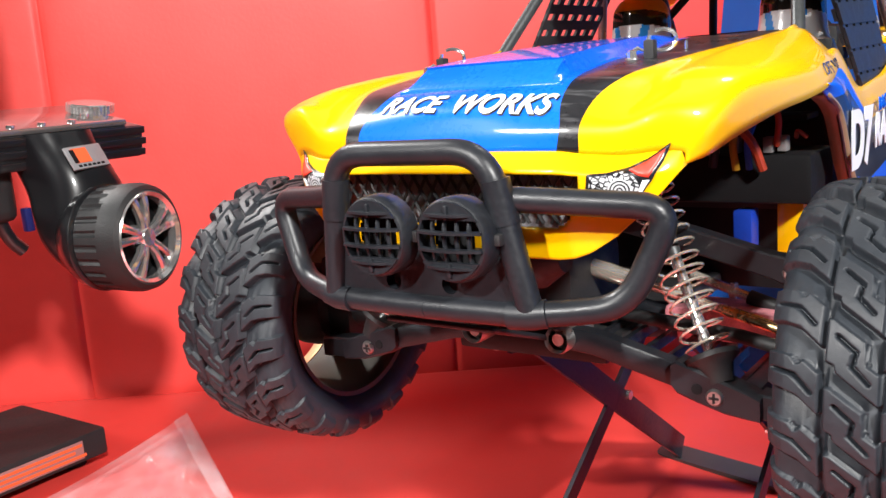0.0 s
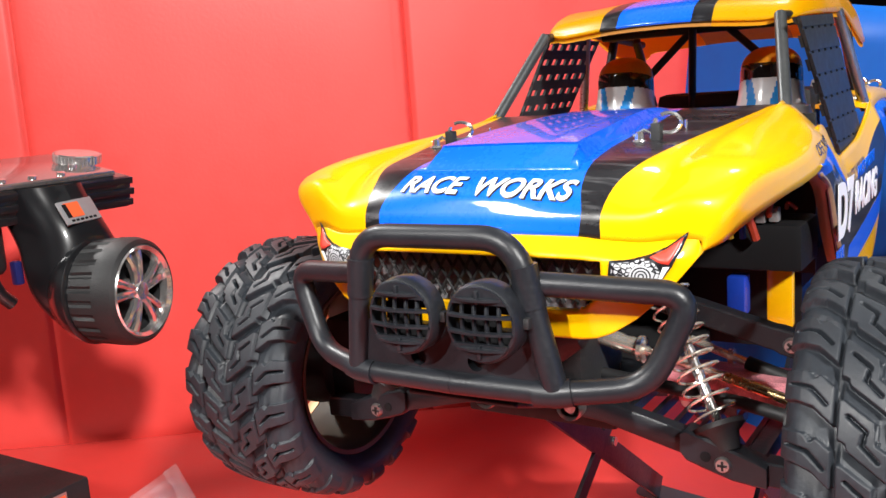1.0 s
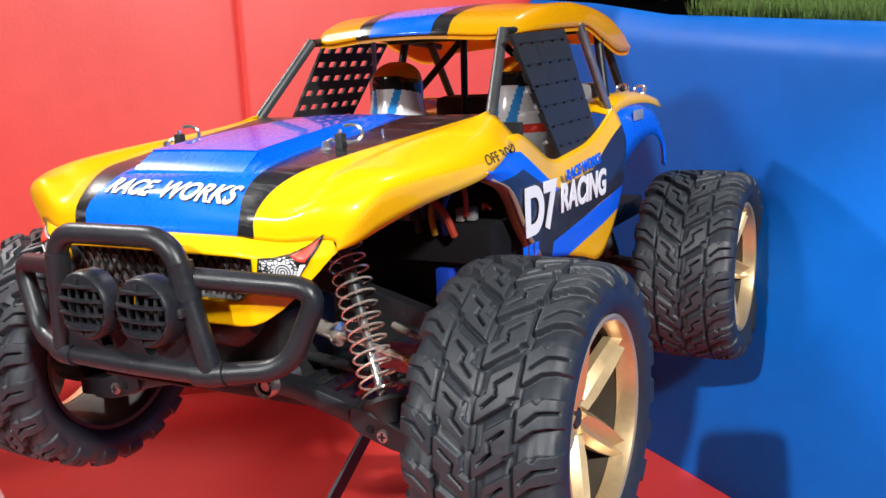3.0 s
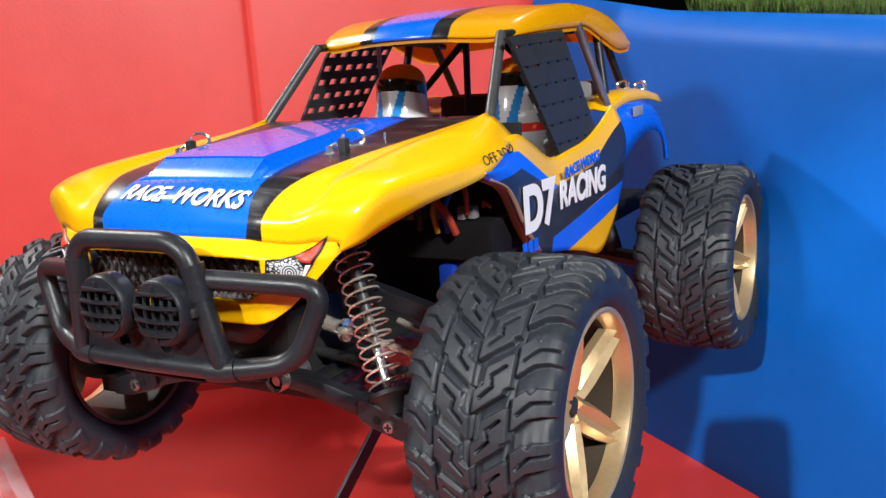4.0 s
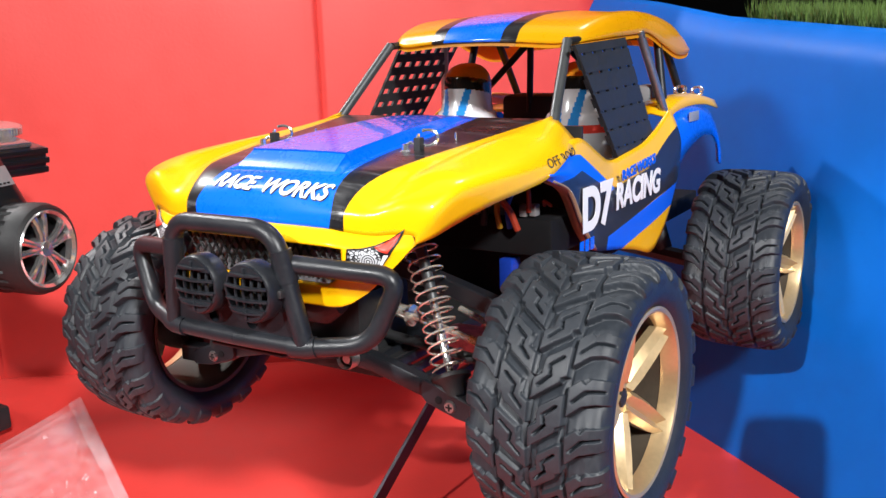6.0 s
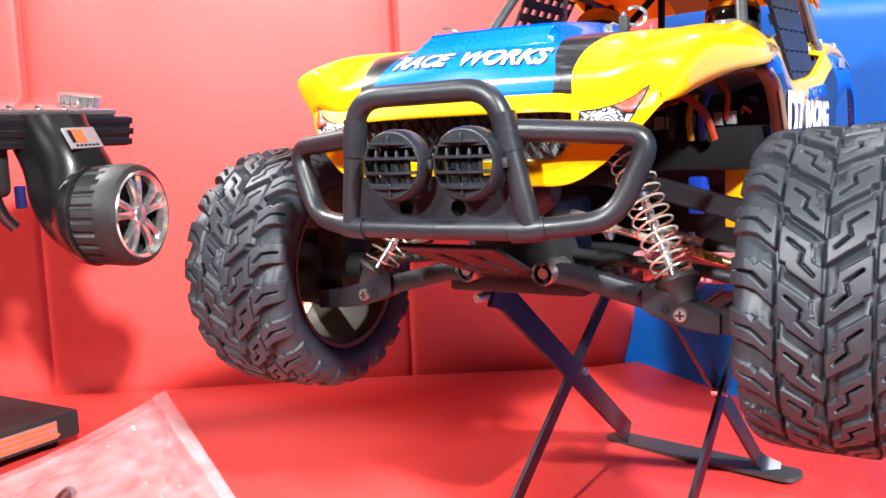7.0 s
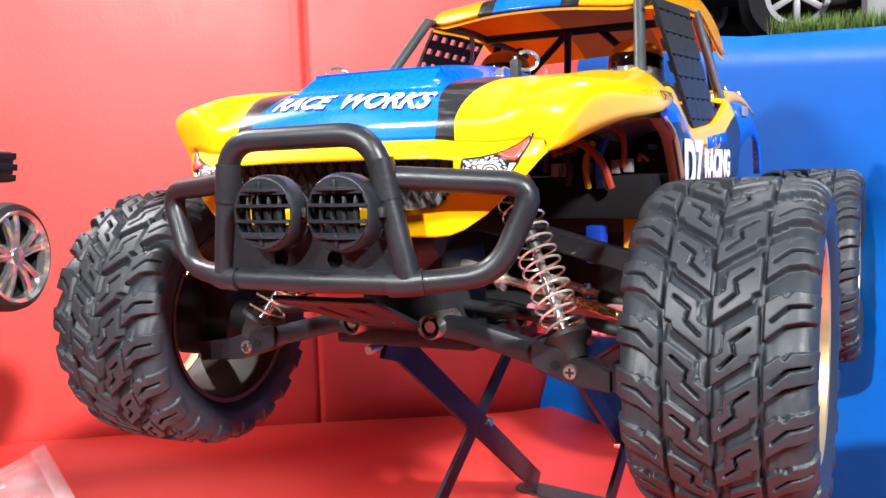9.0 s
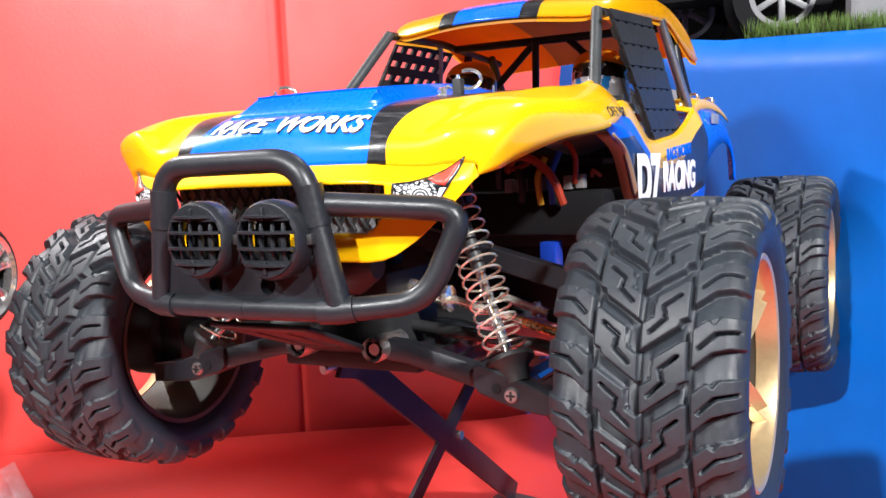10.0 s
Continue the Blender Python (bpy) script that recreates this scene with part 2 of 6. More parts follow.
def door_material():
    """The printed flank: fields of colour with straight borders in the door's y and z."""
    m = bpy.data.materials.new("printed_flank")
    m.use_nodes = True
    nt = m.node_tree
    b = nt.nodes["Principled BSDF"]
    b.inputs["Roughness"].default_value = 0.3
    b.inputs["Coat Weight"].default_value = 0.5
    b.inputs["Coat Roughness"].default_value = 0.05
    co, sep = nt.nodes.new("ShaderNodeTexCoord"), nt.nodes.new("ShaderNodeSeparateXYZ")
    nt.links.new(co.outputs["Object"], sep.inputs[0])

    def math(op, *args):
        n = nt.nodes.new("ShaderNodeMath")
        n.operation = op
        for i, v in enumerate(args):
            if isinstance(v, (int, float)):
                n.inputs[i].default_value = v
            else:
                nt.links.new(v, n.inputs[i])
        return n.outputs[0]

    def field(corners):
        """1 inside a convex field, corners anticlockwise in (y, z)."""
        inside = None
        for (y0, z0), (y1, z1) in zip(corners, corners[1:] + corners[:1]):
            a, c = -(z1 - z0), y1 - y0
            side = math("ADD", math("MULTIPLY", sep.outputs[1], a), math("MULTIPLY", sep.outputs[2], c))
            ok = math("GREATER_THAN", side, a * y0 + c * z0)
            inside = ok if inside is None else math("MULTIPLY", inside, ok)
        return inside

    def over(base, colour, mask):
        n = nt.nodes.new("ShaderNodeMix")
        n.data_type = "RGBA"
        nt.links.new(mask, n.inputs[0])
        if isinstance(base, tuple):
            n.inputs[6].default_value = (*base, 1)
        else:
            nt.links.new(base, n.inputs[6])
        n.inputs[7].default_value = (*colour, 1)
        return n.outputs[2]

    c = over(YELLOW, BLUE, field([(0.020, 0.193), (0.070, 0.175), (0.096, 0.184), (0.063, 0.2025), (0.046, 0.2040), (0.0255, 0.2005)]))
    c = over(c, BLUE, field([(0.074, 0.1525), (0.180, 0.1672), (0.180, 0.1765), (0.074, 0.1640)]))
    c = over(c, DARK, field([(0.030, 0.1945), (0.060, 0.150), (0.082, 0.150), (0.089, 0.184), (0.060, 0.1965)]))
    c = over(c, DARK, field([(0.075, 0.1638), (0.142, 0.1722), (0.142, 0.1870), (0.075, 0.1830)]))
    c = over(c, DARK, field([(0.140, 0.1720), (0.181, 0.1764), (0.181, 0.2045), (0.140, 0.1866)]))
    nt.links.new(c, b.inputs["Base Color"])
    return m


M_DOOR = door_material()


from mathutils.bvhtree import BVHTree


# ---- building helpers ----
def part(name, bm, mats, parent=None, label="", smooth=40, out=None):
    """Links a bmesh as one mesh object under a thing or part. out: the side an open skin faces, as a way or a function of a place."""
    me = bpy.data.meshes.new(name)
    if out is None:
        bmesh.ops.recalc_face_normals(bm, faces=bm.faces)
    else:
        bm.normal_update()
        side = sum(f.normal.dot(out(f.calc_center_median()) if callable(out) else Vector(out)) * f.calc_area() for f in bm.faces)
        if side < 0:
            bmesh.ops.reverse_faces(bm, faces=bm.faces)
    bm.to_mesh(me)
    bm.free()
    for m in mats if isinstance(mats, (list, tuple)) else [mats]:
        me.materials.append(m)
    if smooth:
        me.shade_smooth()
        me.set_sharp_from_angle(angle=radians(smooth))
    ob = new(name, me)
    if parent:
        ob.parent = parent
    if label:
        ob["label"] = label
    return ob


def shared(name, me, parent, m=None, label=""):
    ob = new(name, me)
    ob.parent = parent
    if m is not None:
        ob.matrix_local = m
    if label:
        ob["label"] = label
    return ob


def empty(name, **tags):
    ob = new(name)
    ob.empty_display_size = 0.02
    return tagged(ob, **tags)


def rounded(points, radius, steps=6):
    """A polyline with its inner corners turned into arcs."""
    pts = [Vector(p) for p in points]
    out = [pts[0]]
    for a, b, c in zip(pts, pts[1:], pts[2:]):
        d = min(radius, (a - b).length * 0.48, (c - b).length * 0.48)
        p, q = b + (a - b).normalized() * d, b + (c - b).normalized() * d
        for i in range(steps + 1):
            t = i / steps
            out.append(p * (1 - t) ** 2 + b * 2 * t * (1 - t) + q * t * t)
    return out + [pts[-1]]


def tube(bm, points, r, seg=14, caps=True, mi=0):
    """A round bar along points; r is one radius or one for each point."""
    pts = [Vector(p) for p in points]
    rad = r if isinstance(r, (list, tuple)) else [r] * len(pts)
    n, rings, side = len(pts), [], None
    for i, p in enumerate(pts):
        way = (pts[min(i + 1, n - 1)] - pts[max(i - 1, 0)]).normalized()
        if side is None:
            side = way.orthogonal().normalized()
        side = (side - way * side.dot(way)).normalized()
        up = way.cross(side)
        rings.append([bm.verts.new(p + (side * math.cos(a) + up * math.sin(a)) * rad[i]) for a in (2 * math.pi * k / seg for k in range(seg))])
    for a, b in zip(rings, rings[1:]):
        for k in range(seg):
            f = bm.faces.new((a[k], a[(k + 1) % seg], b[(k + 1) % seg], b[k]))
            f.material_index = mi
    if caps:
        bm.faces.new(rings[0][::-1]).material_index = mi
        bm.faces.new(rings[-1]).material_index = mi
    return bm


def lathe(bm, profile, seg=48, axis="x", at=(0, 0, 0), closed=False, mi=0, caps=True):
    """Turns (along, radius) pairs round an axis."""
    rings = []
    for x, r in profile:
        ring = []
        for k in range(seg):
            c, s = r * math.cos(2 * math.pi * k / seg), r * math.sin(2 * math.pi * k / seg)
            v = {"x": (x, c, s), "y": (s, x, c), "z": (c, s, x)}[axis]
            ring.append(bm.verts.new(Vector(v) + Vector(at)))
        rings.append(ring)
    pairs = list(zip(rings, rings[1:])) + ([(rings[-1], rings[0])] if closed else [])
    for a, b in pairs:
        for k in range(seg):
            bm.faces.new((a[k], a[(k + 1) % seg], b[(k + 1) % seg], b[k])).material_index = mi
    if caps and not closed:
        for ring, (x, r) in ((rings[0], profile[0]), (rings[-1], profile[-1])):
            if r > 1e-5:
                bm.faces.new(ring).material_index = mi
    return bm


def block(bm, size, at=(0, 0, 0), m=None, bevel=0.0, seg=2, mi=0):
    """A box with rounded edges."""
    made = bmesh.ops.create_cube(bm, size=1.0)["verts"]
    place = (m or Matrix()) if m is not None else Matrix.Translation(at)
    for v in made:
        v.co = Vector((v.co.x * size[0], v.co.y * size[1], v.co.z * size[2]))
    if bevel:
        edges = list({e for v in made for e in v.link_edges})
        got = bmesh.ops.bevel(bm, geom=edges, offset=bevel, segments=seg, affect="EDGES", profile=0.6)
        made = list({v for f in got["faces"] for v in f.verts} | {v for v in made if v.is_valid})
    for v in made:
        v.co = place @ v.co
    for f in {f for v in made for f in v.link_faces}:
        f.material_index = mi
    return bm


def plate(bm, outline, thick, m=None, mi=0):
    """A flat outline in x and y given a thickness along z, then placed by m."""
    m = m or Matrix()
    lo = [bm.verts.new(m @ Vector((x, y, 0))) for x, y in outline]
    hi = [bm.verts.new(m @ Vector((x, y, thick))) for x, y in outline]
    n = len(lo)
    bm.faces.new(lo[::-1]).material_index = mi
    bm.faces.new(hi).material_index = mi
    for i in range(n):
        bm.faces.new((lo[i], lo[(i + 1) % n], hi[(i + 1) % n], hi[i])).material_index = mi
    return bm


def smooth_rows(rows, steps):
    """Catmull-Rom between rows of an array, steps new rows for each gap."""
    a = np.asarray(rows, float)
    ext = np.concatenate([2 * a[:1] - a[1:2], a, 2 * a[-1:] - a[-2:-1]])
    out = []
    for i in range(len(a) - 1):
        p0, p1, p2, p3 = ext[i : i + 4]
        for k in range(steps):
            t = k / steps
            out.append(0.5 * (2 * p1 + (p2 - p0) * t + (2 * p0 - 5 * p1 + 4 * p2 - p3) * t * t + (3 * p1 - p0 - 3 * p2 + p3) * t**3))
    out.append(a[-1])
    return np.array(out)


def skin(bm, grid, pick=lambda i, j, p: 0, keep=lambda p: True):
    """Quads over a grid of places."""
    n, m = grid.shape[:2]
    vs = [[bm.verts.new(grid[i, j]) for j in range(m)] for i in range(n)]
    for i in range(n - 1):
        for j in range(m - 1):
            quad = (vs[i][j], vs[i + 1][j], vs[i + 1][j + 1], vs[i][j + 1])
            mid = sum((v.co for v in quad), Vector()) / 4
            if keep(mid):
                bm.faces.new(quad).material_index = pick(i, j, mid)
    bmesh.ops.delete(bm, geom=[v for v in bm.verts if not v.link_faces], context="VERTS")
    return bm


def thicken(ob, t, offset=-1.0, rim=True):
    mod = ob.modifiers.new("thickness", "SOLIDIFY")
    mod.thickness, mod.offset, mod.use_rim = t, offset, rim
    return ob


def letters(name, text, size, m, mat, parent, shear=0.0, bold=0.0, label="", squeeze=1.0, depth=0.00012, gap=1.0):
    """Raised print in the built-in font, as a mesh."""
    cu = bpy.data.curves.new(name, "FONT")
    cu.body, cu.size, cu.shear, cu.offset, cu.extrude = text, size, shear, bold, depth
    cu.align_x, cu.align_y, cu.space_word = "CENTER", "CENTER", gap
    tmp = bpy.data.objects.new("tmp", cu)
    me = bpy.data.meshes.new_from_object(tmp)
    bpy.data.objects.remove(tmp)
    bpy.data.curves.remove(cu)
    me.transform(m @ Matrix.Diagonal((squeeze, 1, 1, 1)))
    me.materials.clear()
    me.materials.append(mat)
    me.name = name
    return shared(name, me, parent, None, label)


# ---- the bench, the side panel and the hall ----
E1, E2 = Vector((0.675, 0.738, 0)), Vector((0.807, -0.590, 0))
CORNER = Vector((-0.1053, 0.392, 0))
BACK_N, PANEL_N = Vector((0.738, -0.675, 0)), Vector((-0.590, -0.807, 0))
PANEL_LEAN = 0.144


def seat_height(x, y):
    """Height of the soft seat: it swells towards the back and away from the side panel."""
    q = Vector((x, y, 0)) - CORNER
    s, d = q.dot(E1), q.dot(BACK_N)
    f = min(1.0, max(0.0, (0.34 - d) / 0.24))
    z = 0.0012 * noise.noise(Vector((s * 7, d * 7, 0))) - 0.002
    z += min(0.030, 0.0650 * max(0.0, -s - 0.03)) * f * f * (3 - 2 * f)
    z -= max(0.0, 0.006 - d) * 1.0
    if d > 0.66:
        z -= ((d - 0.66) / 0.14) ** 2 * 0.08
    return z


def bench():
    lean = 0.019
    # seat: a large soft slab whose back edge swells up against the back
    bm = bmesh.new()
    us, ds = np.linspace(0, 1, 101), np.concatenate([np.linspace(-0.05, 0.10, 40), np.linspace(0.115, 0.80, 44)])
    grid = np.zeros((len(us), len(ds), 3))
    for i, u in enumerate(us):
        for j, d in enumerate(ds):
            s = -1.25 + u * (1.27 + 0.112 * d)
            p = CORNER + E1 * s + BACK_N * d
            grid[i, j] = (p.x, p.y, seat_height(p.x, p.y))
    seat = part("seat_cushion", skin(bm, grid), M_RED, None, smooth=60, out=(0, 0, 1))
    thicken(seat, 0.12)
    tagged(seat, "red leatherette bench seat cushion with soft creases", "bench seat", kind="structure")
    # plain plinth under the seat
    bm = bmesh.new()
    middle = CORNER + E1 * -0.60 + BACK_N * 0.33 + Vector((0, 0, -0.287))
    block(bm, (1.16, 0.58, 0.326), m=Matrix(((E1.x, BACK_N.x, 0, middle.x), (E1.y, BACK_N.y, 0, middle.y), (0, 0, 1, middle.z), (0, 0, 0, 1))), bevel=0.01)
    tagged(part("bench_plinth", bm, M_HALLDARK, None), "plain dark plinth under the red bench seat", "plinth", kind="structure")
    # back: padded panels between stitched vertical seams
    seams = [-0.830, -0.420, -0.177]
    bm = bmesh.new()
    us = np.unique(np.concatenate([np.linspace(0, 1, 150)] + [(1.22 + q + np.linspace(-0.03, 0.03, 41)) / 1.22 for q in seams]))
    hs = np.concatenate([np.linspace(-0.03, 0.03, 16), np.linspace(0.05, 0.42, 36)])
    grid = np.zeros((len(us), len(hs), 3))
    for i, u in enumerate(us):
        for j, h in enumerate(hs):
            s = -1.22 + u * 1.232 + PANEL_LEAN * max(0, h) * max(0.0, (u - 0.9) * 10)
            end = (1 - u) * 1.22
            near = min((s - q for q in seams), key=abs)
            out = 0.0010 * noise.noise(Vector((s * 6, h * 6, 4))) + 0.0005 * noise.noise(Vector((s * 26, h * 14, 2)))
            out -= 0.0016 * math.exp(-(near / 0.0016) ** 2) + (0.0009 * math.exp(near / 0.007) if near < 0 else 0.0007 * math.exp(-near / 0.004))
            if h < 0.03:
                out -= 0.005 * ((0.03 - h) / 0.03) ** 2
            if end < 0.012:
                out -= (1 - end / 0.012) ** 2 * 0.008
            p = CORNER + E1 * s + BACK_N * (out - h * lean)
            grid[i, j] = (p.x, p.y, h)
    back = part("seat_back", skin(bm, grid), M_RED, None, smooth=60, out=BACK_N)
    thicken(back, 0.06)
    tagged(back, "red leatherette padded bench back with stitched vertical seams", "bench back", kind="structure")
    # stitches beside the two seams that show
    thread = material("dark_red_thread", (0.34, 0.02, 0.02), 0.7)
    for s, low, many in ((-0.420, 0.02, 40), (-0.1735, 0.15, 30)):
        bm = bmesh.new()
        for k in range(many):
            h = low + k * 0.0085
            p = CORNER + E1 * (s + 0.0035) + BACK_N * (-0.0014 - h * lean)
            block(bm, (0.0011, 0.0010, 0.0026), m=Matrix.Translation(p + Vector((0, 0, h))))
        part("back_stitching", bm, thread, back, "dark red thread stitches")


bench()


def panel_top(s):
    """Height of the side panel along its run."""
    return float(np.interp(s, TOP_S, TOP_Z))


TOP_S, TOP_Z = (-0.05, 0.00, 0.08, 0.16, 0.30, 1.1), (0.284, 0.281, 0.272, 0.259, 0.247, 0.18)


def side_panel():
    bm = bmesh.new()
    ss, hs = np.linspace(-0.03, 1.1, 60), np.concatenate([np.linspace(-0.23, 0.89, 30), np.linspace(0.92, 1.0, 8)])
    grid = np.zeros((len(ss), len(hs), 3))
    for i, s in enumerate(ss):
        for j, t in enumerate(hs):
            h = t * panel_top(s)
            out = 0.0015 * noise.noise(Vector((s * 5, h * 5, 9))) - max(0, h) * PANEL_LEAN
            if t > 0.92:
                out -= 0.010 * ((t - 0.92) / 0.08) ** 2
            p = CORNER + E2 * s + PANEL_N * out
            grid[i, j] = (p.x, p.y, h)
    ob = part("side_panel", skin(bm, grid), M_BLUEWALL, None, smooth=60, out=PANEL_N)
    thicken(ob, 0.05)
    tagged(ob, "smooth blue padded side panel of the display bench", "side panel", kind="structure")


side_panel()


def hall():
    def slab(name, size, at, mat, label):
        ob = part(name, block(bmesh.new(), size, at), mat, None, smooth=0)
        return tagged(ob, label, name.split("_")[0], kind="structure")

    slab("floor", (9, 9, 0.1), (0, 0, -0.50), M_FLOOR, "plain grey hall floor")
    slab("ceiling", (9, 9, 0.1), (0, 0, 3.05), M_HALL, "plain pale hall ceiling")
    for name, size, at in (("wall_west", (0.1, 9, 3.5), (-4.5, 0, 1.25)), ("wall_east", (0.1, 9, 3.5), (4.5, 0, 1.25)), ("wall_south", (9, 0.1, 3.5), (0, -4.5, 1.25)), ("wall_north", (9, 0.1, 3.5), (0, 4.5, 1.25))):
        slab(name, size, at, M_HALL, "plain pale hall wall")
    slab("wall_back", (4.2, 0.1, 3.4), (0.3, 2.6, 1.2), M_HALLDARK, "dark back wall of the display")


hall()

# ---- the model car ----
car = empty("model_car", label="yellow and blue off-road model car standing on a folding stand", category="model car")
AXLE = 0.130
WHEELBASE = 0.216


def outline_distance(P, poly):
    """Signed distance of places (n, 2) from a closed outline, minus inside."""
    best, inside = np.full(len(P), 1e9), np.zeros(len(P), bool)
    for a, b in zip(poly, np.roll(poly, -1, 0)):
        e = b - a
        t = np.clip(((P - a) @ e) / (e @ e), 0, 1)
        best = np.minimum(best, np.linalg.norm(P - a - t[:, None] * e, axis=1))
        over = (a[1] > P[:, 1]) != (b[1] > P[:, 1])
        cross = a[0] + (P[:, 1] - a[1]) / (b[1] - a[1] + 1e-12) * e[0]
        inside ^= over & (P[:, 0] < cross)
    return np.where(inside, -best, best)


def line_distance(P, line):
    best = np.full(len(P), 1e9)
    for a, b in zip(line, line[1:]):
        e = b - a
        t = np.clip(((P - a) @ e) / (e @ e), 0, 1)
        best = np.minimum(best, np.linalg.norm(P - a - t[:, None] * e, axis=1))
    return best


def tyre_mesh(side):
    """Moulded tyre: zigzag blocks beside the middle seam, slotted blocks on the shoulders."""
    n, around = 20, 64
    pitch = 2 * math.pi * 0.0470 / n
    deg = pitch / 18.0
    zig = [(0.0004, 0), (0.0088, 7.5), (0.0092, 9.3), (0.0108, 10.2), (0.0108, 21.0), (0.0098, 21.0), (0.0034, 15.6), (0.0030, 9.6), (0.0004, 7.6)]
    zig_slot = [(0.0024, 5.3), (0.0057, 9.3), (0.0051, 13.0), (0.0088, 16.8)]
    lug = [(0.0121, -4.0), (0.0165, 0.6), (0.0200, 1.9), (0.0236, 2.3), (0.0240, 11.5), (0.0178, 10.5), (0.0166, 8.2), (0.0154, 9.6), (0.0121, 6.5)]
    lug_slot = [(0.0136, 1.4), (0.0172, 5.8), (0.0212, 6.8)]
    flat = lambda pts: np.array(pts) * (1, deg)
    across = np.concatenate([np.arange(0, 0.0243, 0.00032), [0.0252, 0.0266, 0.0282, 0.0300, 0.0318, 0.0335, 0.0350]])
    U, V = np.meshgrid(across, np.arange(around) / around * pitch, indexing="ij")
    P = np.stack([U.ravel(), V.ravel()], 1)

    def periodic(fn, pts):
        return np.minimum.reduce([fn(P + (0, k * pitch), flat(pts)) for k in (-1, 0, 1, 2)])

    soft = lambda d, a, b: np.clip((b - d) / (b - a), 0, 1) ** 2 * (3 - 2 * np.clip((b - d) / (b - a), 0, 1))
    land = np.maximum(soft(np.minimum(periodic(outline_distance, zig), periodic(outline_distance, lug)), 0.00002, 0.00040), 0.0)
    # above each block the rubber slopes gently down to the next block's foot
    solid = (land > 0.5).reshape(U.shape)
    below, above = np.full(U.shape, 1e6), np.full(U.shape, 1e6)
    for k in range(around - 1, 0, -1):
        below[np.roll(solid, k, 1)] = k
        above[np.roll(solid, -k, 1)] = k
    ramp = np.where((below < 1e5) & (above < 1e5), 0.66 * np.clip(above - 1, 0, None) / (above + below), 0.0)
    for _ in range(3):
        ramp = (np.roll(ramp, 1, 0) + 2 * ramp + np.roll(ramp, -1, 0)) / 4
    ramp *= np.interp(across, [0, 0.0010, 0.0103, 0.0109, 0.0119, 0.0125, 0.0215, 0.0240], [0.5, 1, 1, 0.2, 0.2, 1, 1, 0])[:, None]
    land = np.maximum(land, ramp.ravel())
    land -= 0.85 * land * soft(np.minimum(periodic(line_distance, zig_slot), periodic(line_distance, lug_slot)), 0.00016, 0.00054)
    land = land.reshape(U.shape)
    # base profile of the carcass by its running length, and the way out from it
    run = np.array([0, 0.006, 0.012, 0.017, 0.0202, 0.0228, 0.0252, 0.0277, 0.0312, 0.0335, 0.0350])
    px = np.interp(across, run, [0, 0.0060, 0.0120, 0.0170, 0.0202, 0.0224, 0.0237, 0.0241, 0.0233, 0.0216, 0.0196])
    pr = np.interp(across, run, [0.0443, 0.0443, 0.0441, 0.0438, 0.0432, 0.0417, 0.0400, 0.0375, 0.0342, 0.0321, 0.0312])
    for _ in range(6):
        px[1:-1], pr[1:-1] = (px[:-2] + 2 * px[1:-1] + px[2:]) / 4, (pr[:-2] + 2 * pr[1:-1] + pr[2:]) / 4
    tx, tr = np.gradient(px), np.gradient(pr)
    ln = np.hypot(tx, tr)
    nx, nr = -tr / ln, tx / ln
    rise = np.interp(across, [0, 0.012, 0.019, 0.0225, 0.0243], [0.0032, 0.0032, 0.0030, 0.0019, 0.0006])
    seam = -0.0006 * np.exp(-((across / 0.0003) ** 2))
    m = n * around
    cols = []
    for s in (1, -1):
        h = np.tile(land, (1, n)) * rise[:, None] + seam[:, None]
        if s < 0:
            h = np.roll(h, around // 2, 1)
        x, r = s * (px[:, None] + nx[:, None] * h), pr[:, None] + nr[:, None] * h
        ang = np.arange(m)[None] / m * 2 * math.pi
        cols.append(np.stack([side * x + 0 * ang, -r * np.cos(ang), r * np.sin(ang)], 2))
    grid = np.concatenate([cols[1][:0:-1], cols[0]], 0)
    k = len(grid)
    i, j = np.meshgrid(np.arange(k - 1), np.arange(m), indexing="ij")
    j2 = (j + 1) % m
    quads = np.stack([i * m + j, (i + 1) * m + j, (i + 1) * m + j2, i * m + j2], 2).reshape(-1, 4)
    if side < 0:
        quads = quads[:, ::-1]
    me = bpy.data.meshes.new("tyre")
    me.vertices.add(k * m)
    me.vertices.foreach_set("co", grid.reshape(-1))
    me.loops.add(quads.size)
    me.loops.foreach_set("vertex_index", quads.reshape(-1))
    me.polygons.add(len(quads))
    me.polygons.foreach_set("loop_start", np.arange(0, quads.size, 4))
    me.polygons.foreach_set("use_smooth", np.ones(len(quads), bool))
    me.materials.append(M_RUBBER)
    me.update(calc_edges=True)
    return me


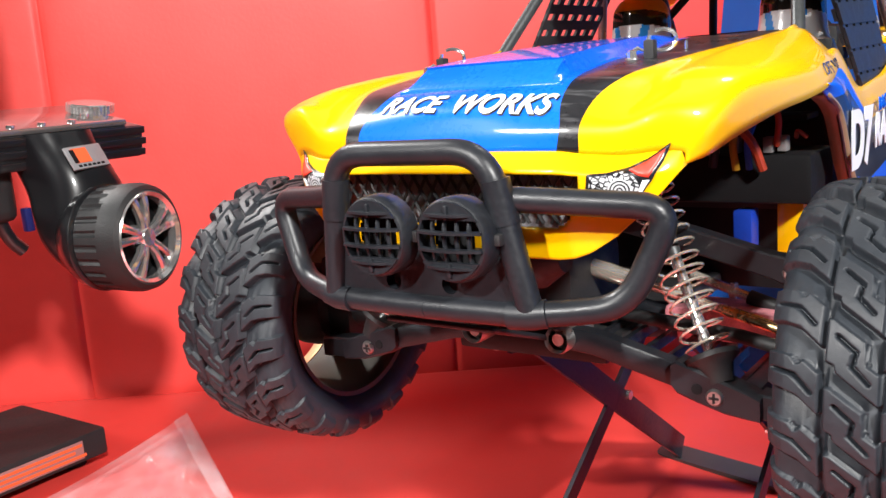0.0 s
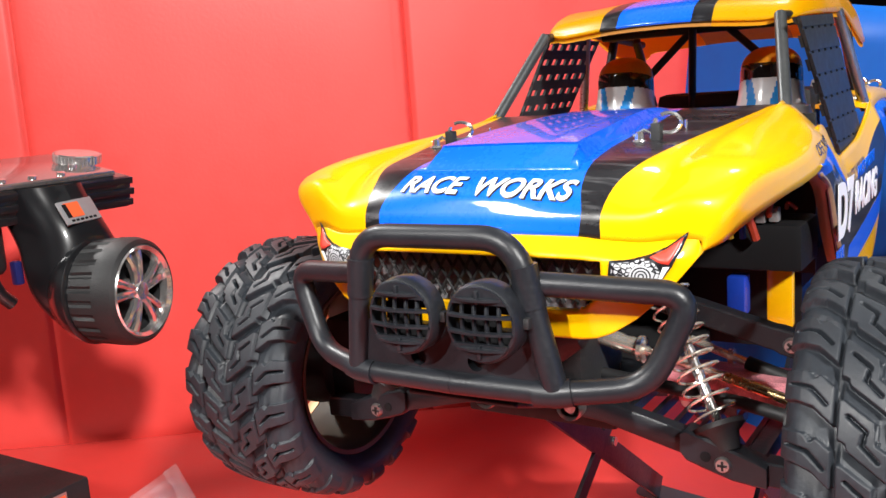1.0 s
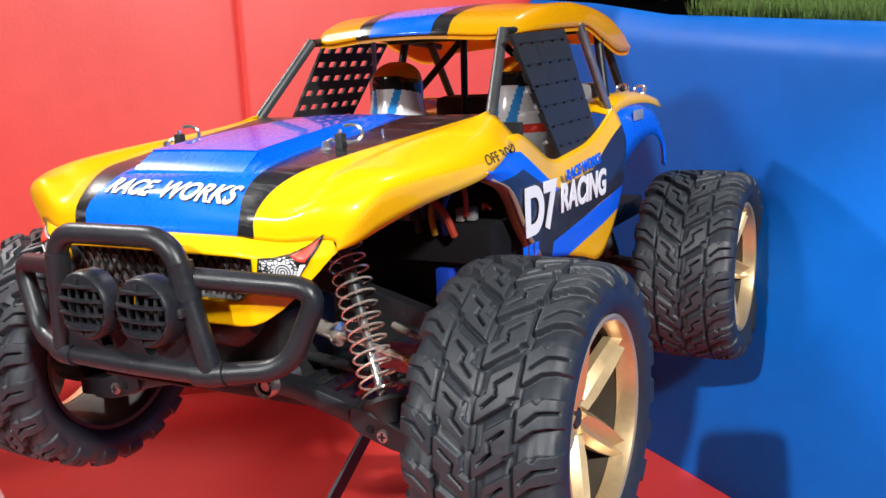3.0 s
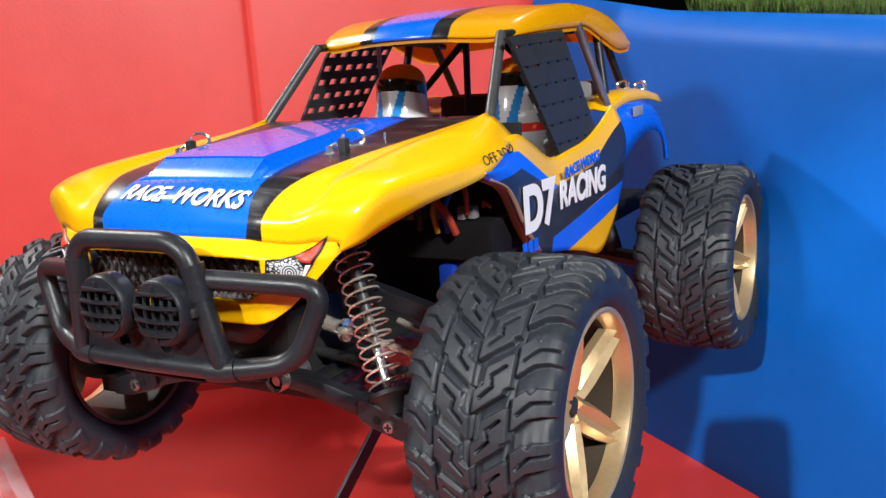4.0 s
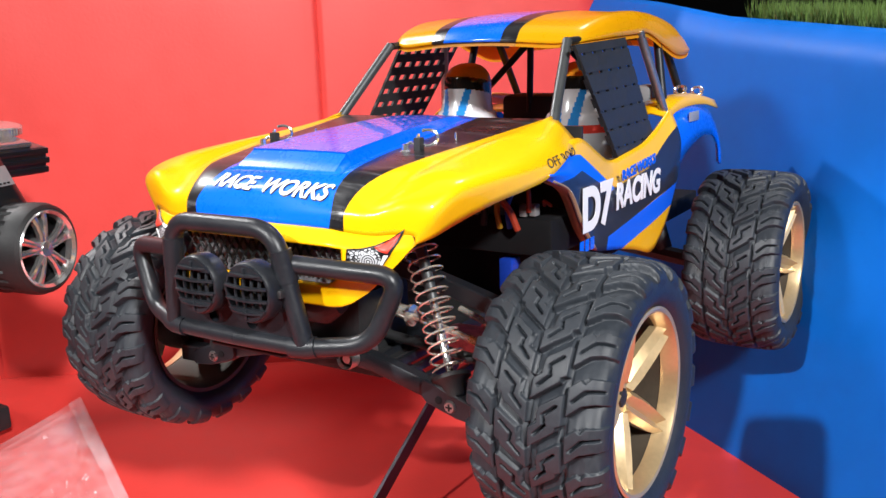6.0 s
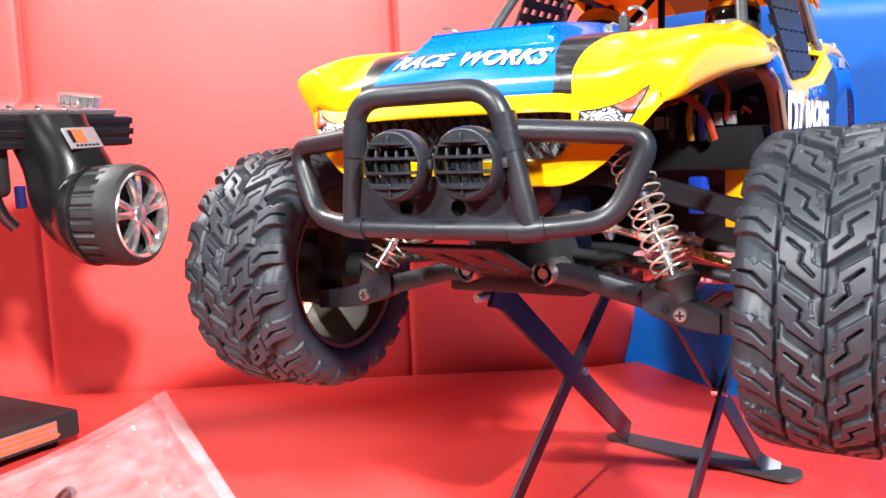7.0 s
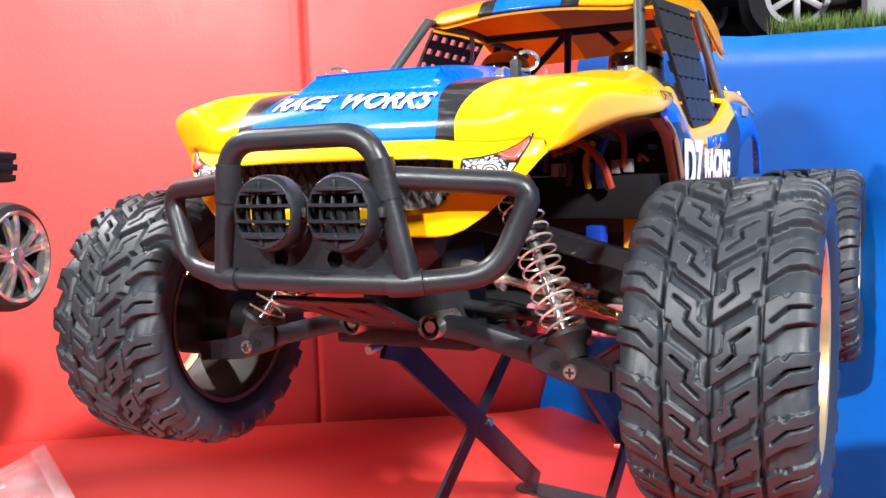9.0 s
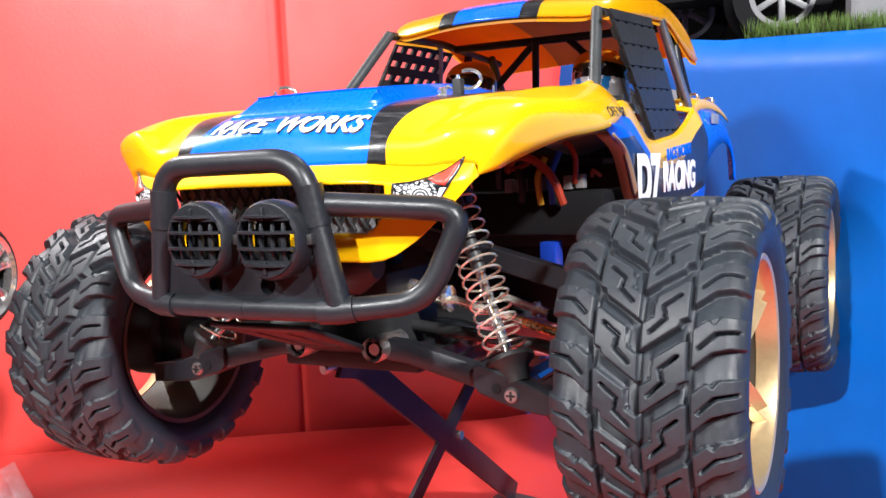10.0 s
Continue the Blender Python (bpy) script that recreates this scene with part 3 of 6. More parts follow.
def rim_meshes(side):
    bm = bmesh.new()
    prof = [(0.0212, 0.0320), (0.0216, 0.0312), (0.0212, 0.0302), (0.0190, 0.0294), (0.0152, 0.0287), (0.0148, 0.0296), (0.0160, 0.0306), (0.0185, 0.0312)]
    lathe(bm, [(side * x, r) for x, r in prof], 72, closed=True)
    ob = part("rim", bm, M_GOLD, None, smooth=35)
    rim = ob.data
    bpy.data.objects.remove(ob)
    bm = bmesh.new()
    rows = [(0.0050, 0.0042, 0.0130, 0.0045), (0.0110, 0.0050, 0.0146, 0.0045), (0.0200, 0.0048, 0.0166, 0.0050), (0.0292, 0.0036, 0.0184, 0.0050)]
    rings = []
    for r, w, x, t in rows:
        ring = [(x - t, -w), (x - 0.0022, -w), (x + 0.0006, -w * 0.62), (x - 0.0022, 0), (x + 0.0006, w * 0.62), (x - 0.0022, w), (x - t, w)]
        rings.append([bm.verts.new((side * a, b, r)) for a, b in ring])
    for a, b in zip(rings, rings[1:]):
        for i in range(7):
            bm.faces.new((a[i], a[(i + 1) % 7], b[(i + 1) % 7], b[i]))
    bm.faces.new(rings[0])
    bm.faces.new(rings[-1])
    ob = part("spoke", bm, M_GOLD, None, smooth=20)
    spoke = ob.data
    bpy.data.objects.remove(ob)
    bm = bmesh.new()
    lathe(bm, [(side * x, r) for x, r in ((-0.004, 0.0), (-0.004, 0.0075), (0.009, 0.0080), (0.0115, 0.0068), (0.0120, 0.0))], 32)
    lathe(bm, [(side * x, r) for x, r in ((0.0110, 0.0), (0.0110, 0.0034), (0.0126, 0.0032), (0.0128, 0.0))], 6, mi=1)
    lathe(bm, [(side * x, r) for x, r in ((-0.014, 0.0), (-0.014, 0.0130), (-0.004, 0.0150), (0.0010, 0.0150), (0.0030, 0.0085), (0.0040, 0.0))], 40, mi=1)
    ob = part("wheel", bm, [M_GOLD, M_DULL], None)
    hub = ob.data
    bpy.data.objects.remove(ob)
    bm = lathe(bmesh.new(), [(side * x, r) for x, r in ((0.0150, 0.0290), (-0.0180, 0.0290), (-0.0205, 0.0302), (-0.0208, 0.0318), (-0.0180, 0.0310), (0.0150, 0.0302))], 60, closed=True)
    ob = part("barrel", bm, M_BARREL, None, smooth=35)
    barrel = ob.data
    bpy.data.objects.remove(ob)
    return rim, spoke, hub, barrel


def wheels():
    for side in (1, -1):
        tyre, (rim, spoke, hub, barrel) = tyre_mesh(side), rim_meshes(side)
        for y in (0.0, WHEELBASE):
            m = Matrix.Translation((side * 0.1007, y, AXLE)) @ Matrix.Rotation(0.35 if y else 0.0175, 4, "X")
            w = shared("wheel", hub, car, m, "black treaded tyre on a gold five-spoke rim")
            shared("tyre", tyre, w, None, "black rubber tyre with zigzag tread")
            shared("rim", rim, w, None, "gold painted rim")
            shared("barrel", barrel, w, None, "inner barrel of the rim with shade painted into its brown")
            for k in range(5):
                shared("spoke", spoke, w, Matrix.Rotation(2 * math.pi * k / 5 + 0.279, 4, "X"), "gold double-ridged spoke")


wheels()


SKINS = {}


def body_shell():
    # hood and front wings: rows from the nose to the windscreen, columns from the middle outwards
    rows = [
        # y, bow, (x, z) for the middle columns, then (x, y, z) of the wing's shoulder and its edge
        (-0.0485, 0.013, [(0, 0.1900), (0.013, 0.1900), (0.0304, 0.1898), (0.036, 0.1892), (0.046, 0.1885), (0.0535, 0.1890)], (0.0588, -0.0412, 0.1886), (0.0593, -0.0406, 0.1858)),
        (-0.0472, 0.012, [(0, 0.1955), (0.013, 0.1955), (0.0308, 0.1956), (0.036, 0.1957), (0.046, 0.1958), (0.0555, 0.1985)], (0.0640, -0.0375, 0.1950), (0.0626, -0.0352, 0.1872)),
        (-0.0440, 0.016, [(0, 0.2012), (0.013, 0.2012), (0.0288, 0.2014), (0.0374, 0.2019), (0.0465, 0.2003), (0.0560, 0.2032)], (0.0674, -0.0300, 0.2015), (0.0650, -0.0278, 0.1896)),
        (-0.0330, 0.012, [(0, 0.2058), (0.013, 0.2058), (0.0272, 0.2060), (0.0402, 0.2060), (0.0475, 0.2044), (0.0560, 0.2062)], (0.0694, -0.0208, 0.2034), (0.0678, -0.0188, 0.1922)),
        (-0.0150, 0.006, [(0, 0.2085), (0.013, 0.2085), (0.0256, 0.2087), (0.0420, 0.2082), (0.0486, 0.2074), (0.0560, 0.2080)], (0.0708, -0.0085, 0.2044), (0.0712, -0.0062, 0.1950)),
        (0.0050, 0.002, [(0, 0.2105), (0.013, 0.2105), (0.0246, 0.2107), (0.0445, 0.2102), (0.0500, 0.2099), (0.0560, 0.2101)], (0.0714, 0.0070, 0.2054), (0.0734, 0.0078, 0.1966)),
        (0.0250, 0.0, [(0, 0.2125), (0.013, 0.2124), (0.0236, 0.2120), (0.0468, 0.2119), (0.0512, 0.2120), (0.056, 0.2121)], (0.0704, 0.0250, 0.2068), (0.0744, 0.0250, 0.1988)),
        (0.0450, 0.0, [(0, 0.2145), (0.013, 0.2144), (0.0222, 0.2140), (0.0490, 0.2137), (0.0530, 0.2139), (0.0568, 0.2134)], (0.0660, 0.0450, 0.2104), (0.0724, 0.0450, 0.2036)),
        (0.0680, 0.0, [(0, 0.2165), (0.013, 0.2164), (0.0206, 0.2160), (0.0520, 0.2160), (0.0540, 0.2164), (0.0560, 0.2160)], (0.0590, 0.0680, 0.2142), (0.0650, 0.0680, 0.2080)),
    ]
    half = np.array([[(x, y + b * (x / 0.068) ** (4 if y < -0.045 else 2), z) for x, z in cols] + [shoulder, edge] for y, b, cols, shoulder, edge in rows])
    # the far wing is flared: its corner pokes out and its edge lies higher
    flared = half.copy()
    for r, out, up, out2, up2 in ((0, 0.0004, 0.0004, 0.0008, 0.0010), (1, 0.0048, 0.0034, 0.0050, 0.0066), (2, 0.0050, 0.0012, 0.0066, 0.0080), (3, 0.0030, 0.0014, 0.0046, 0.0054), (4, 0.0018, 0.0016, 0.0022, 0.0030), (5, 0.0006, 0.0010, 0.0008, 0.0010)):
        flared[r, 5] += (out * 0.4, 0, up)
        flared[r, 6] += (out, 0, up)
        flared[r, 7] += (out2, 0, up2)
    # columns: smooth across, keeping the stripe borders on a column
    fine, flared = (np.swapaxes(smooth_rows(np.swapaxes(smooth_rows(h, 5), 0, 1), 4), 0, 1) for h in (half, flared))
    mirror = flared[:, :0:-1] * (-1, 1, 1)
    full = np.concatenate([mirror, fine], 1)
    mid = fine.shape[1] - 1

    def pick(i, j, p):
        c = abs(j + 0.5 - mid) / 4
        return 1 if c < 2 else 2 if c < 3 else 0

    hood = part("hood", skin(bmesh.new(), full, pick), [M_YELLOW, M_BLUE, M_BLACK], car, "glossy yellow hood with blue and black stripe", smooth=60, out=(0, 0, 1))
    thicken(hood, 0.0009)
    SKINS['hood'] = full
    # front apron with the opening for the grille
    bm = bmesh.new()
    lip = full[0]
    xs = np.linspace(lip[0, 0], lip[-1, 0], 151)
    lip = np.stack([xs, np.interp(xs, lip[:, 0], lip[:, 1]), np.interp(xs, lip[:, 0], lip[:, 2])], 1)
    grid = np.zeros((len(lip), 41, 3))
    for i, (x, y0, z0) in enumerate(lip):
        a = abs(x)
        bottom = float(np.interp(a, [0, 0.031, 0.035, 0.039, 0.045, 0.051, 0.0557, 0.0593], [0.1640, 0.1640, 0.1645, 0.1660, 0.1698, 0.1752, 0.1808, 0.1856]))
        bottom = min(bottom, z0 - 0.0001)
        for j in range(41):
            t = j / 40
            drop = z0 + (bottom - z0) * t
            grid[i, j] = (x, y0 - 0.0034 * min(1, (z0 - drop) / 0.0045) * min(1, (z0 - bottom) / 0.012) + 0.0015 * t * t * (z0 - bottom) / 0.026, drop)

    def keep(p):
        a = abs(p.x)
        return not (0.1720 < p.z < 0.1848 - 0.03 * max(0.0, a - 0.020) and a < 0.0305 + min(1.0, max(0.0, (p.z - 0.1720) / 0.006)) ** 0.5 * 0.0065)

    SKINS["apron"] = grid
    apron = part("front_apron", skin(bm, grid, keep=keep), M_YELLOW, car, "yellow nose apron", smooth=60, out=(0, -1, 0))
    thicken(apron, 0.0012)
    # scoop: a raised tapering box in the blue stripe
    prof = [(-0.0345, 0.0256, 0.2046, 0.0), (-0.0335, 0.0254, 0.2055, 0.0009), (-0.0255, 0.0246, 0.2062, 0.0050), (-0.0235, 0.0244, 0.2064, 0.0056), (0.0050, 0.0225, 0.2094, 0.0052), (0.0300, 0.0200, 0.2120, 0.0044), (0.0520, 0.0180, 0.2142, 0.0030), (0.0660, 0.0170, 0.2156, 0.0012)]
    rows2 = []
    for y, w, z, h in prof:
        rows2.append([(s * x, y, z + dz) for s, x, dz in ((-1, w, -0.001), (-1, w - 0.0004, 0.0004), (-1, w - 0.0030, h * 0.92), (-1, w - 0.0040, h), (-1, w * 0.4, h * 1.04), (1, w * 0.4, h * 1.04), (1, w - 0.0040, h), (1, w - 0.0030, h * 0.92), (1, w - 0.0004, 0.0004), (1, w, -0.001))])
    scoop = part("hood_scoop", skin(bmesh.new(), np.swapaxes(smooth_rows(np.swapaxes(smooth_rows(rows2, 2), 0, 1), 2), 0, 1)), M_BLUE, car, "raised glossy blue hood scoop", smooth=50, out=(0, 0, 1))
    thicken(scoop, 0.0006)
    # flanks
    ys = [0.0240, 0.0340, 0.0450, 0.0580, 0.0700, 0.0850, 0.1000, 0.1200, 0.1400, 0.1550, 0.1680, 0.1790]
    top = [0.2005, 0.2035, 0.2050, 0.2085, 0.2080, 0.2015, 0.1955, 0.1965, 0.1985, 0.2025, 0.2075, 0.2125]
    bot = [0.1982, 0.1945, 0.1900, 0.1740, 0.1625, 0.1590, 0.1565, 0.1520, 0.1470, 0.1535, 0.1650, 0.1800]
    cols = []
    for y, a, b in zip(ys, top, bot):
        col = []
        for k in range(7):
            t = k / 6
            x = 0.0670 + 0.0068 * math.sin(min(1, t * 1.5) * math.pi / 2) - 0.0025 * max(0, t - 0.5)
            if y < 0.05:
                x += 0.003 * (0.05 - y) / 0.026 * (1 - t)
            col.append((x, y, a + (b - a) * t))
        cols.append(col)
    cols = np.swapaxes(smooth_rows(np.swapaxes(smooth_rows(cols, 4), 0, 1), 3), 0, 1)
    SKINS['flank'] = cols
    for s in (1, -1):
        ob = part("flank", skin(bmesh.new(), cols * (s, 1, 1)), M_DOOR, car, "printed flank in yellow, blue and dark navy", smooth=60, out=(s, 0, 0))
        thicken(ob, 0.0009)
    # rear wings: yellow shoulder and blue arch
    for s in (1, -1):
        bm = bmesh.new()
        path = [(0.172, 0.2095), (0.182, 0.2145), (0.205, 0.2165), (0.235, 0.2155), (0.2610, 0.2115)]
        g = np.array([[(s * x, y, z + dz) for x, dz in ((0.0520, 0.0000), (0.0600, 0.0008), (0.0660, -0.0005), (0.0685, -0.0050))] for y, z in path])
        ob = part("rear_shoulder", skin(bm, smooth_rows(g, 4)), M_YELLOW, car, "yellow rear shoulder", smooth=60, out=(s * 0.5, 0, 1))
        thicken(ob, 0.0009)
        bm = bmesh.new()
        outer = [(0.166, 0.2030), (0.176, 0.2085), (0.195, 0.2115), (0.225, 0.2110), (0.247, 0.2050), (0.260, 0.1920), (0.2650, 0.1750)]
        inner = [(0.170, 0.1790), (0.183, 0.1850), (0.197, 0.1905), (0.218, 0.1945), (0.238, 0.1930), (0.250, 0.1850), (0.2540, 0.1750)]
        g = []
        for (y0, z0), (y1, z1) in zip(outer, inner):
            g.append([(s * (0.0680 + 0.0045 * math.sin(t * 1.9)), y0 + (y1 - y0) * t, z0 + (z1 - z0) * t) for t in (0, 0.35, 0.7, 1.0)])
        ob = part("rear_arch", skin(bm, smooth_rows(g, 4)), M_BLUE, car, "blue rear wheel arch", smooth=60, out=(s, 0, 0))
        thicken(ob, 0.0009)
    # rear deck and cabin tub
    bm = bmesh.new()
    block(bm, (0.104, 0.084, 0.002), (0, 0.2200, 0.2100), bevel=0.0006)
    part("rear_deck", bm, M_ORANGE, car, "tinted brown rear deck")
    bm = bmesh.new()
    block(bm, (0.118, 0.110, 0.002), (0, 0.120, 0.188), bevel=0.0006)
    part("cabin_floor", bm, M_DULL, car)
    # roof
    ry = [0.0965, 0.1040, 0.1250, 0.1550, 0.1700, 0.1900, 0.2150, 0.2360, 0.2460]
    zc = [0.2478, 0.2545, 0.2594, 0.2618, 0.2618, 0.2602, 0.2560, 0.2500, 0.2455]
    ze = [0.2460, 0.2468, 0.2480, 0.2492, 0.2494, 0.2440, 0.2380, 0.2378, 0.2400]
    bow = [0.0105, 0.0090, 0.0065, 0.004, 0.003, 0.002, 0.001, 0.0, 0.0]
    xe = [0.0490, 0.0520, 0.0552, 0.0570, 0.0575, 0.0580, 0.0580, 0.0570, 0.0555]
    rows3 = []
    for y, c, e, xx, bw in zip(ry, zc, ze, xe, bow):
        sh = max(e + 0.0006, c - 0.0050)
        rows3.append([(x, y + bw * (x / 0.050) ** 2, z) for x, z in ((0, c), (0.0075, c), (0.0150, c - 0.0002), (0.0225, c - 0.0006), (0.040, c - 0.0018), (xx * 0.94, c * 0.45 + sh * 0.55), (xx, e))])
    fine = np.swapaxes(smooth_rows(np.swapaxes(smooth_rows(rows3, 5), 0, 1), 4), 0, 1)
    full = np.concatenate([fine[:, :0:-1] * (-1, 1, 1), fine], 1)
    mid2 = fine.shape[1] - 1

    def pick2(i, j, p):
        c = abs(j + 0.5 - mid2) / 4
        return 1 if c < 2 else 2 if c < 3 else 0

    roof = part("roof", skin(bmesh.new(), full, pick2), [M_ROOF, M_BLUE, M_BLACK], car, "yellow translucent roof with blue and black stripe", smooth=60, out=(0, 0, 1))
    thicken(roof, 0.0007)
    under = np.array([[(x * 0.985, y, z - 0.0022) for x, y, z in row] for row in full])
    part("roof_lining", skin(bmesh.new(), under, lambda i, j, p: 1 if abs(p.x) < 0.0225 else 0), [M_LINING, M_LININGDARK], roof, "orange tinted underside of the roof", smooth=60, out=(0, 0, -1))
    for k, (wide, y) in enumerate(((0.030, 0.1180), (0.022, 0.1240))):
        bar = block(bmesh.new(), (wide, 0.0040, 0.0006), (0.0, y, 0.2562 + 0.0010 * k), bevel=0.0002)
        part("roof_print", bar, M_WHITE, roof, "white printed bar on the roof", smooth=0)
    # added dark sheets that close the bay and the cabin and stand for their shade
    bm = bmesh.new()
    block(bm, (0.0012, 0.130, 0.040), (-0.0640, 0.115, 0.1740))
    part("bay_shade_sheet", bm, M_DULL, car, smooth=0)
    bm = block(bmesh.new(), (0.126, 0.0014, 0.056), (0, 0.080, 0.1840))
    part("cabin_shade_sheet", bm, M_DULL, car, "black sheet for the shade under the windscreen", smooth=0)
    part("low_shade_sheet", block(bmesh.new(), (0.116, 0.0014, 0.030), (0, 0.082, 0.1425)), M_PIT, car, smooth=0)
    part("rear_shade_slab", block(bmesh.new(), (0.112, 0.180, 0.010), (0, 0.176, 0.1520), bevel=0.001), M_PIT, car)
    part("sill_front", block(bmesh.new(), (0.0085, 0.004, 0.024), (0.0550, 0.0620, 0.1530), bevel=0.0008), M_YELLOW, car, "yellow front end of the sill")
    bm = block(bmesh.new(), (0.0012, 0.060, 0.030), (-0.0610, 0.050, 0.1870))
    part("wing_shade_sheet", bm, M_DULL, car, smooth=0)
    for s in (1, -1):
        g = np.array([[(s * (0.034 + 0.030 * u), 0.046 + 0.030 * v + 0.004 * u, 0.1985 - 0.0040 * u - 0.0035 * v - 0.0030 * math.sin(u * 5)) for u in np.linspace(0, 1, 11)] for v in np.linspace(0, 1, 7)])
        liner = part("arch_liner", skin(bmesh.new(), g), M_LINER, car, "pale dusty liner under the wing", smooth=60, out=(0, 0, -1))
        thicken(liner, 0.0008)
        edge = smooth_rows([(0.0735, 0.0300, 0.1962), (0.0738, 0.0450, 0.1898), (0.0738, 0.0580, 0.1738), (0.0738, 0.0700, 0.1622)], 5)
        g = np.array([[(s * (x - 0.0055 * u), y + 0.0004, z) for u in (0, 0.5, 1)] for x, y, z in edge])
        fold = part("flank_fold", skin(bmesh.new(), g), M_FOLD, car, "tan folded edge of the flank", smooth=60, out=(0, -1, 0))
        thicken(fold, 0.0007)


body_shell()


def apron_y(x, z):
    """The nose apron's front, below the hood's lip."""
    return -0.0485 + 0.013 * (abs(x) / 0.068) ** 4 - 0.0034 * min(1.0, max(0.0, 0.189 - z) / 0.0045)


def stickers():
    # words on the nose, white over a dark shadow, laid on the curved hood
    hood = bmesh.new()
    skin(hood, SKINS["hood"])
    tree = BVHTree.FromBMesh(hood)
    along, out = Vector((0, 0.80, 0.60)), Vector((0, -0.60, 0.80))
    for mat, dx, dy, bold, lift, lab in ((M_BLACK, 0.00032, -0.00022, 0.00030, 0.00018, "black shadow of the nose lettering"), (M_WHITE, 0.0, 0.0, 0.00022, 0.00042, "white slanted RACE WORKS lettering")):
        ob = letters("nose_lettering", "RACE WORKS", 0.0096, Matrix(), mat, car, shear=0.28, bold=bold, squeeze=0.83, gap=1.9, label=lab)
        fine = bmesh.new()
        fine.from_mesh(ob.data)
        bmesh.ops.triangulate(fine, faces=fine.faces)
        bmesh.ops.subdivide_edges(fine, edges=fine.edges, cuts=2, use_grid_fill=True)
        fine.to_mesh(ob.data)
        fine.free()
        for v in ob.data.vertices:
            x, up = v.co.x + 0.0004 + dx, (v.co.y + dy) * 1.02 + 0.0009 * (v.co.x / 0.026) ** 2 - 0.05 * v.co.x
            start = Vector((x, -0.0428, 0.2010)) + along * up + out * 0.03
            hit = tree.ray_cast(start, -out)[0]
            v.co = hit + out * (lift + (0.00008 if v.co.z > 0 else 0))
    hood.free()
    nose = skin(bmesh.new(), SKINS["hood"])
    skin(nose, SKINS["apron"])
    nose_tree = BVHTree.FromBMesh(nose)
    nose.free()
    shell = skin(bmesh.new(), SKINS["hood"])
    skin(shell, SKINS["flank"])
    tree = BVHTree.FromBMesh(shell)
    shell.free()
    for s in (1, -1):
        # small print that follows the wing's side
        ob = letters("wing_lettering", "OFF ROAD", 0.0058, Matrix.Rotation(radians(3 * s), 4, "Z"), M_NAVY, car, squeeze=1.08, label="small dark OFF ROAD print")
        for v in ob.data.vertices:
            q = ob.matrix_basis @ v.co
            y, z = 0.0425 + s * q.x * 1.08, 0.2038 + q.y * 0.80
            hit = tree.ray_cast(Vector((0.1, y, z)), Vector((-1, 0, 0)))[0]
            v.co = ((s * hit.x if hit else s * 0.0734) + s * (0.00025 + (0.00008 if q.z > 0 else 0)), y, z)
        ob.matrix_basis = Matrix()
        turn = Matrix(((0, 0, s, 0), (s, 0, 0, 0), (0, 1, 0, 0), (0, 0, 0, 1)))

        def side(name, text, size, y, z, mat, x=0.0741, tilt=0.0, slope=0.0, **more):
            place = Matrix.Translation((s * x, y, z)) @ turn @ Matrix.Rotation(radians(tilt * s), 4, "Z") @ Matrix.Rotation(radians(-slope), 4, "X")
            letters(name, text, size, place, mat, car, **more)

        side("flank_number", "D7", 0.0236, 0.0700, 0.1800, M_WHITE, bold=0.0011, squeeze=1.04, label="bold white D7 print")
        side("flank_lettering", "RACING", 0.0152, 0.1180, 0.1806, M_WHITE, bold=0.0006, squeeze=0.98, shear=0.1 * s, label="white RACING print")
        side("flank_small_lettering", "RACE WORKS", 0.0060, 0.1190, 0.1905, M_BLUE, 0.0738, bold=0.0003, squeeze=1.1, tilt=4)
        bm = bmesh.new()
        for k in range(3):
            block(bm, (0.0003, 0.0036, 0.0050), (s * 0.0741, 0.0545 + k * 0.0052, 0.1665))
        part("maker_mark", bm, M_BLUE, car, "blue printed bars", smooth=0)
        bm = block(bmesh.new(), (0.0010, 0.015, 0.0050), (s * 0.0716, 0.205, 0.2062), bevel=0.0004)
        part("wing_mark", bm, M_SILVER, car, "pale printed mark")

        # headlights: dark border, pale lens drawing, red tip, draped on the nose
        def patch(outline, lift, mat, name, parent, label=""):
            bm2 = bmesh.new()
            vs = [bm2.verts.new((x, 0, z)) for x, z in outline]
            es = [bm2.edges.new((vs[i], vs[(i + 1) % len(vs)])) for i in range(len(vs))]
            bmesh.ops.triangle_fill(bm2, edges=es, use_beauty=True)
            bmesh.ops.subdivide_edges(bm2, edges=bm2.edges, cuts=3, use_grid_fill=True)
            for v in bm2.verts:
                hit = nose_tree.ray_cast(Vector((v.co.x * s, -0.2, v.co.z)), Vector((0, 1, 0)))[0]
                y = hit.y if hit and hit.y < -0.025 else apron_y(v.co.x, v.co.z)
                v.co = (s * v.co.x, y - lift, v.co.z)
            ob2 = part(name, bm2, mat, parent, label, smooth=60, out=(0, -1, 0))
            thicken(ob2, 0.0002)
            return ob2

        border = [(0.0394, 0.1846), (0.0440, 0.1849), (0.0486, 0.1860), (0.0522, 0.1877), (0.0566, 0.1909), (0.0553, 0.1868), (0.0535, 0.1828), (0.0510, 0.1792), (0.0485, 0.1768), (0.0384, 0.1768)]
        hl = patch(border, 0.0005, M_BLACK, "headlight_sticker", car, "black, white and red printed headlight")
        patch([(0.0401, 0.1840), (0.0440, 0.1843), (0.0478, 0.1852), (0.0500, 0.1838), (0.0512, 0.1818), (0.0500, 0.1790), (0.0480, 0.1774), (0.0391, 0.1774)], 0.0007, M_HEADPRINT, "lens_print", hl, "white engraved lens print")
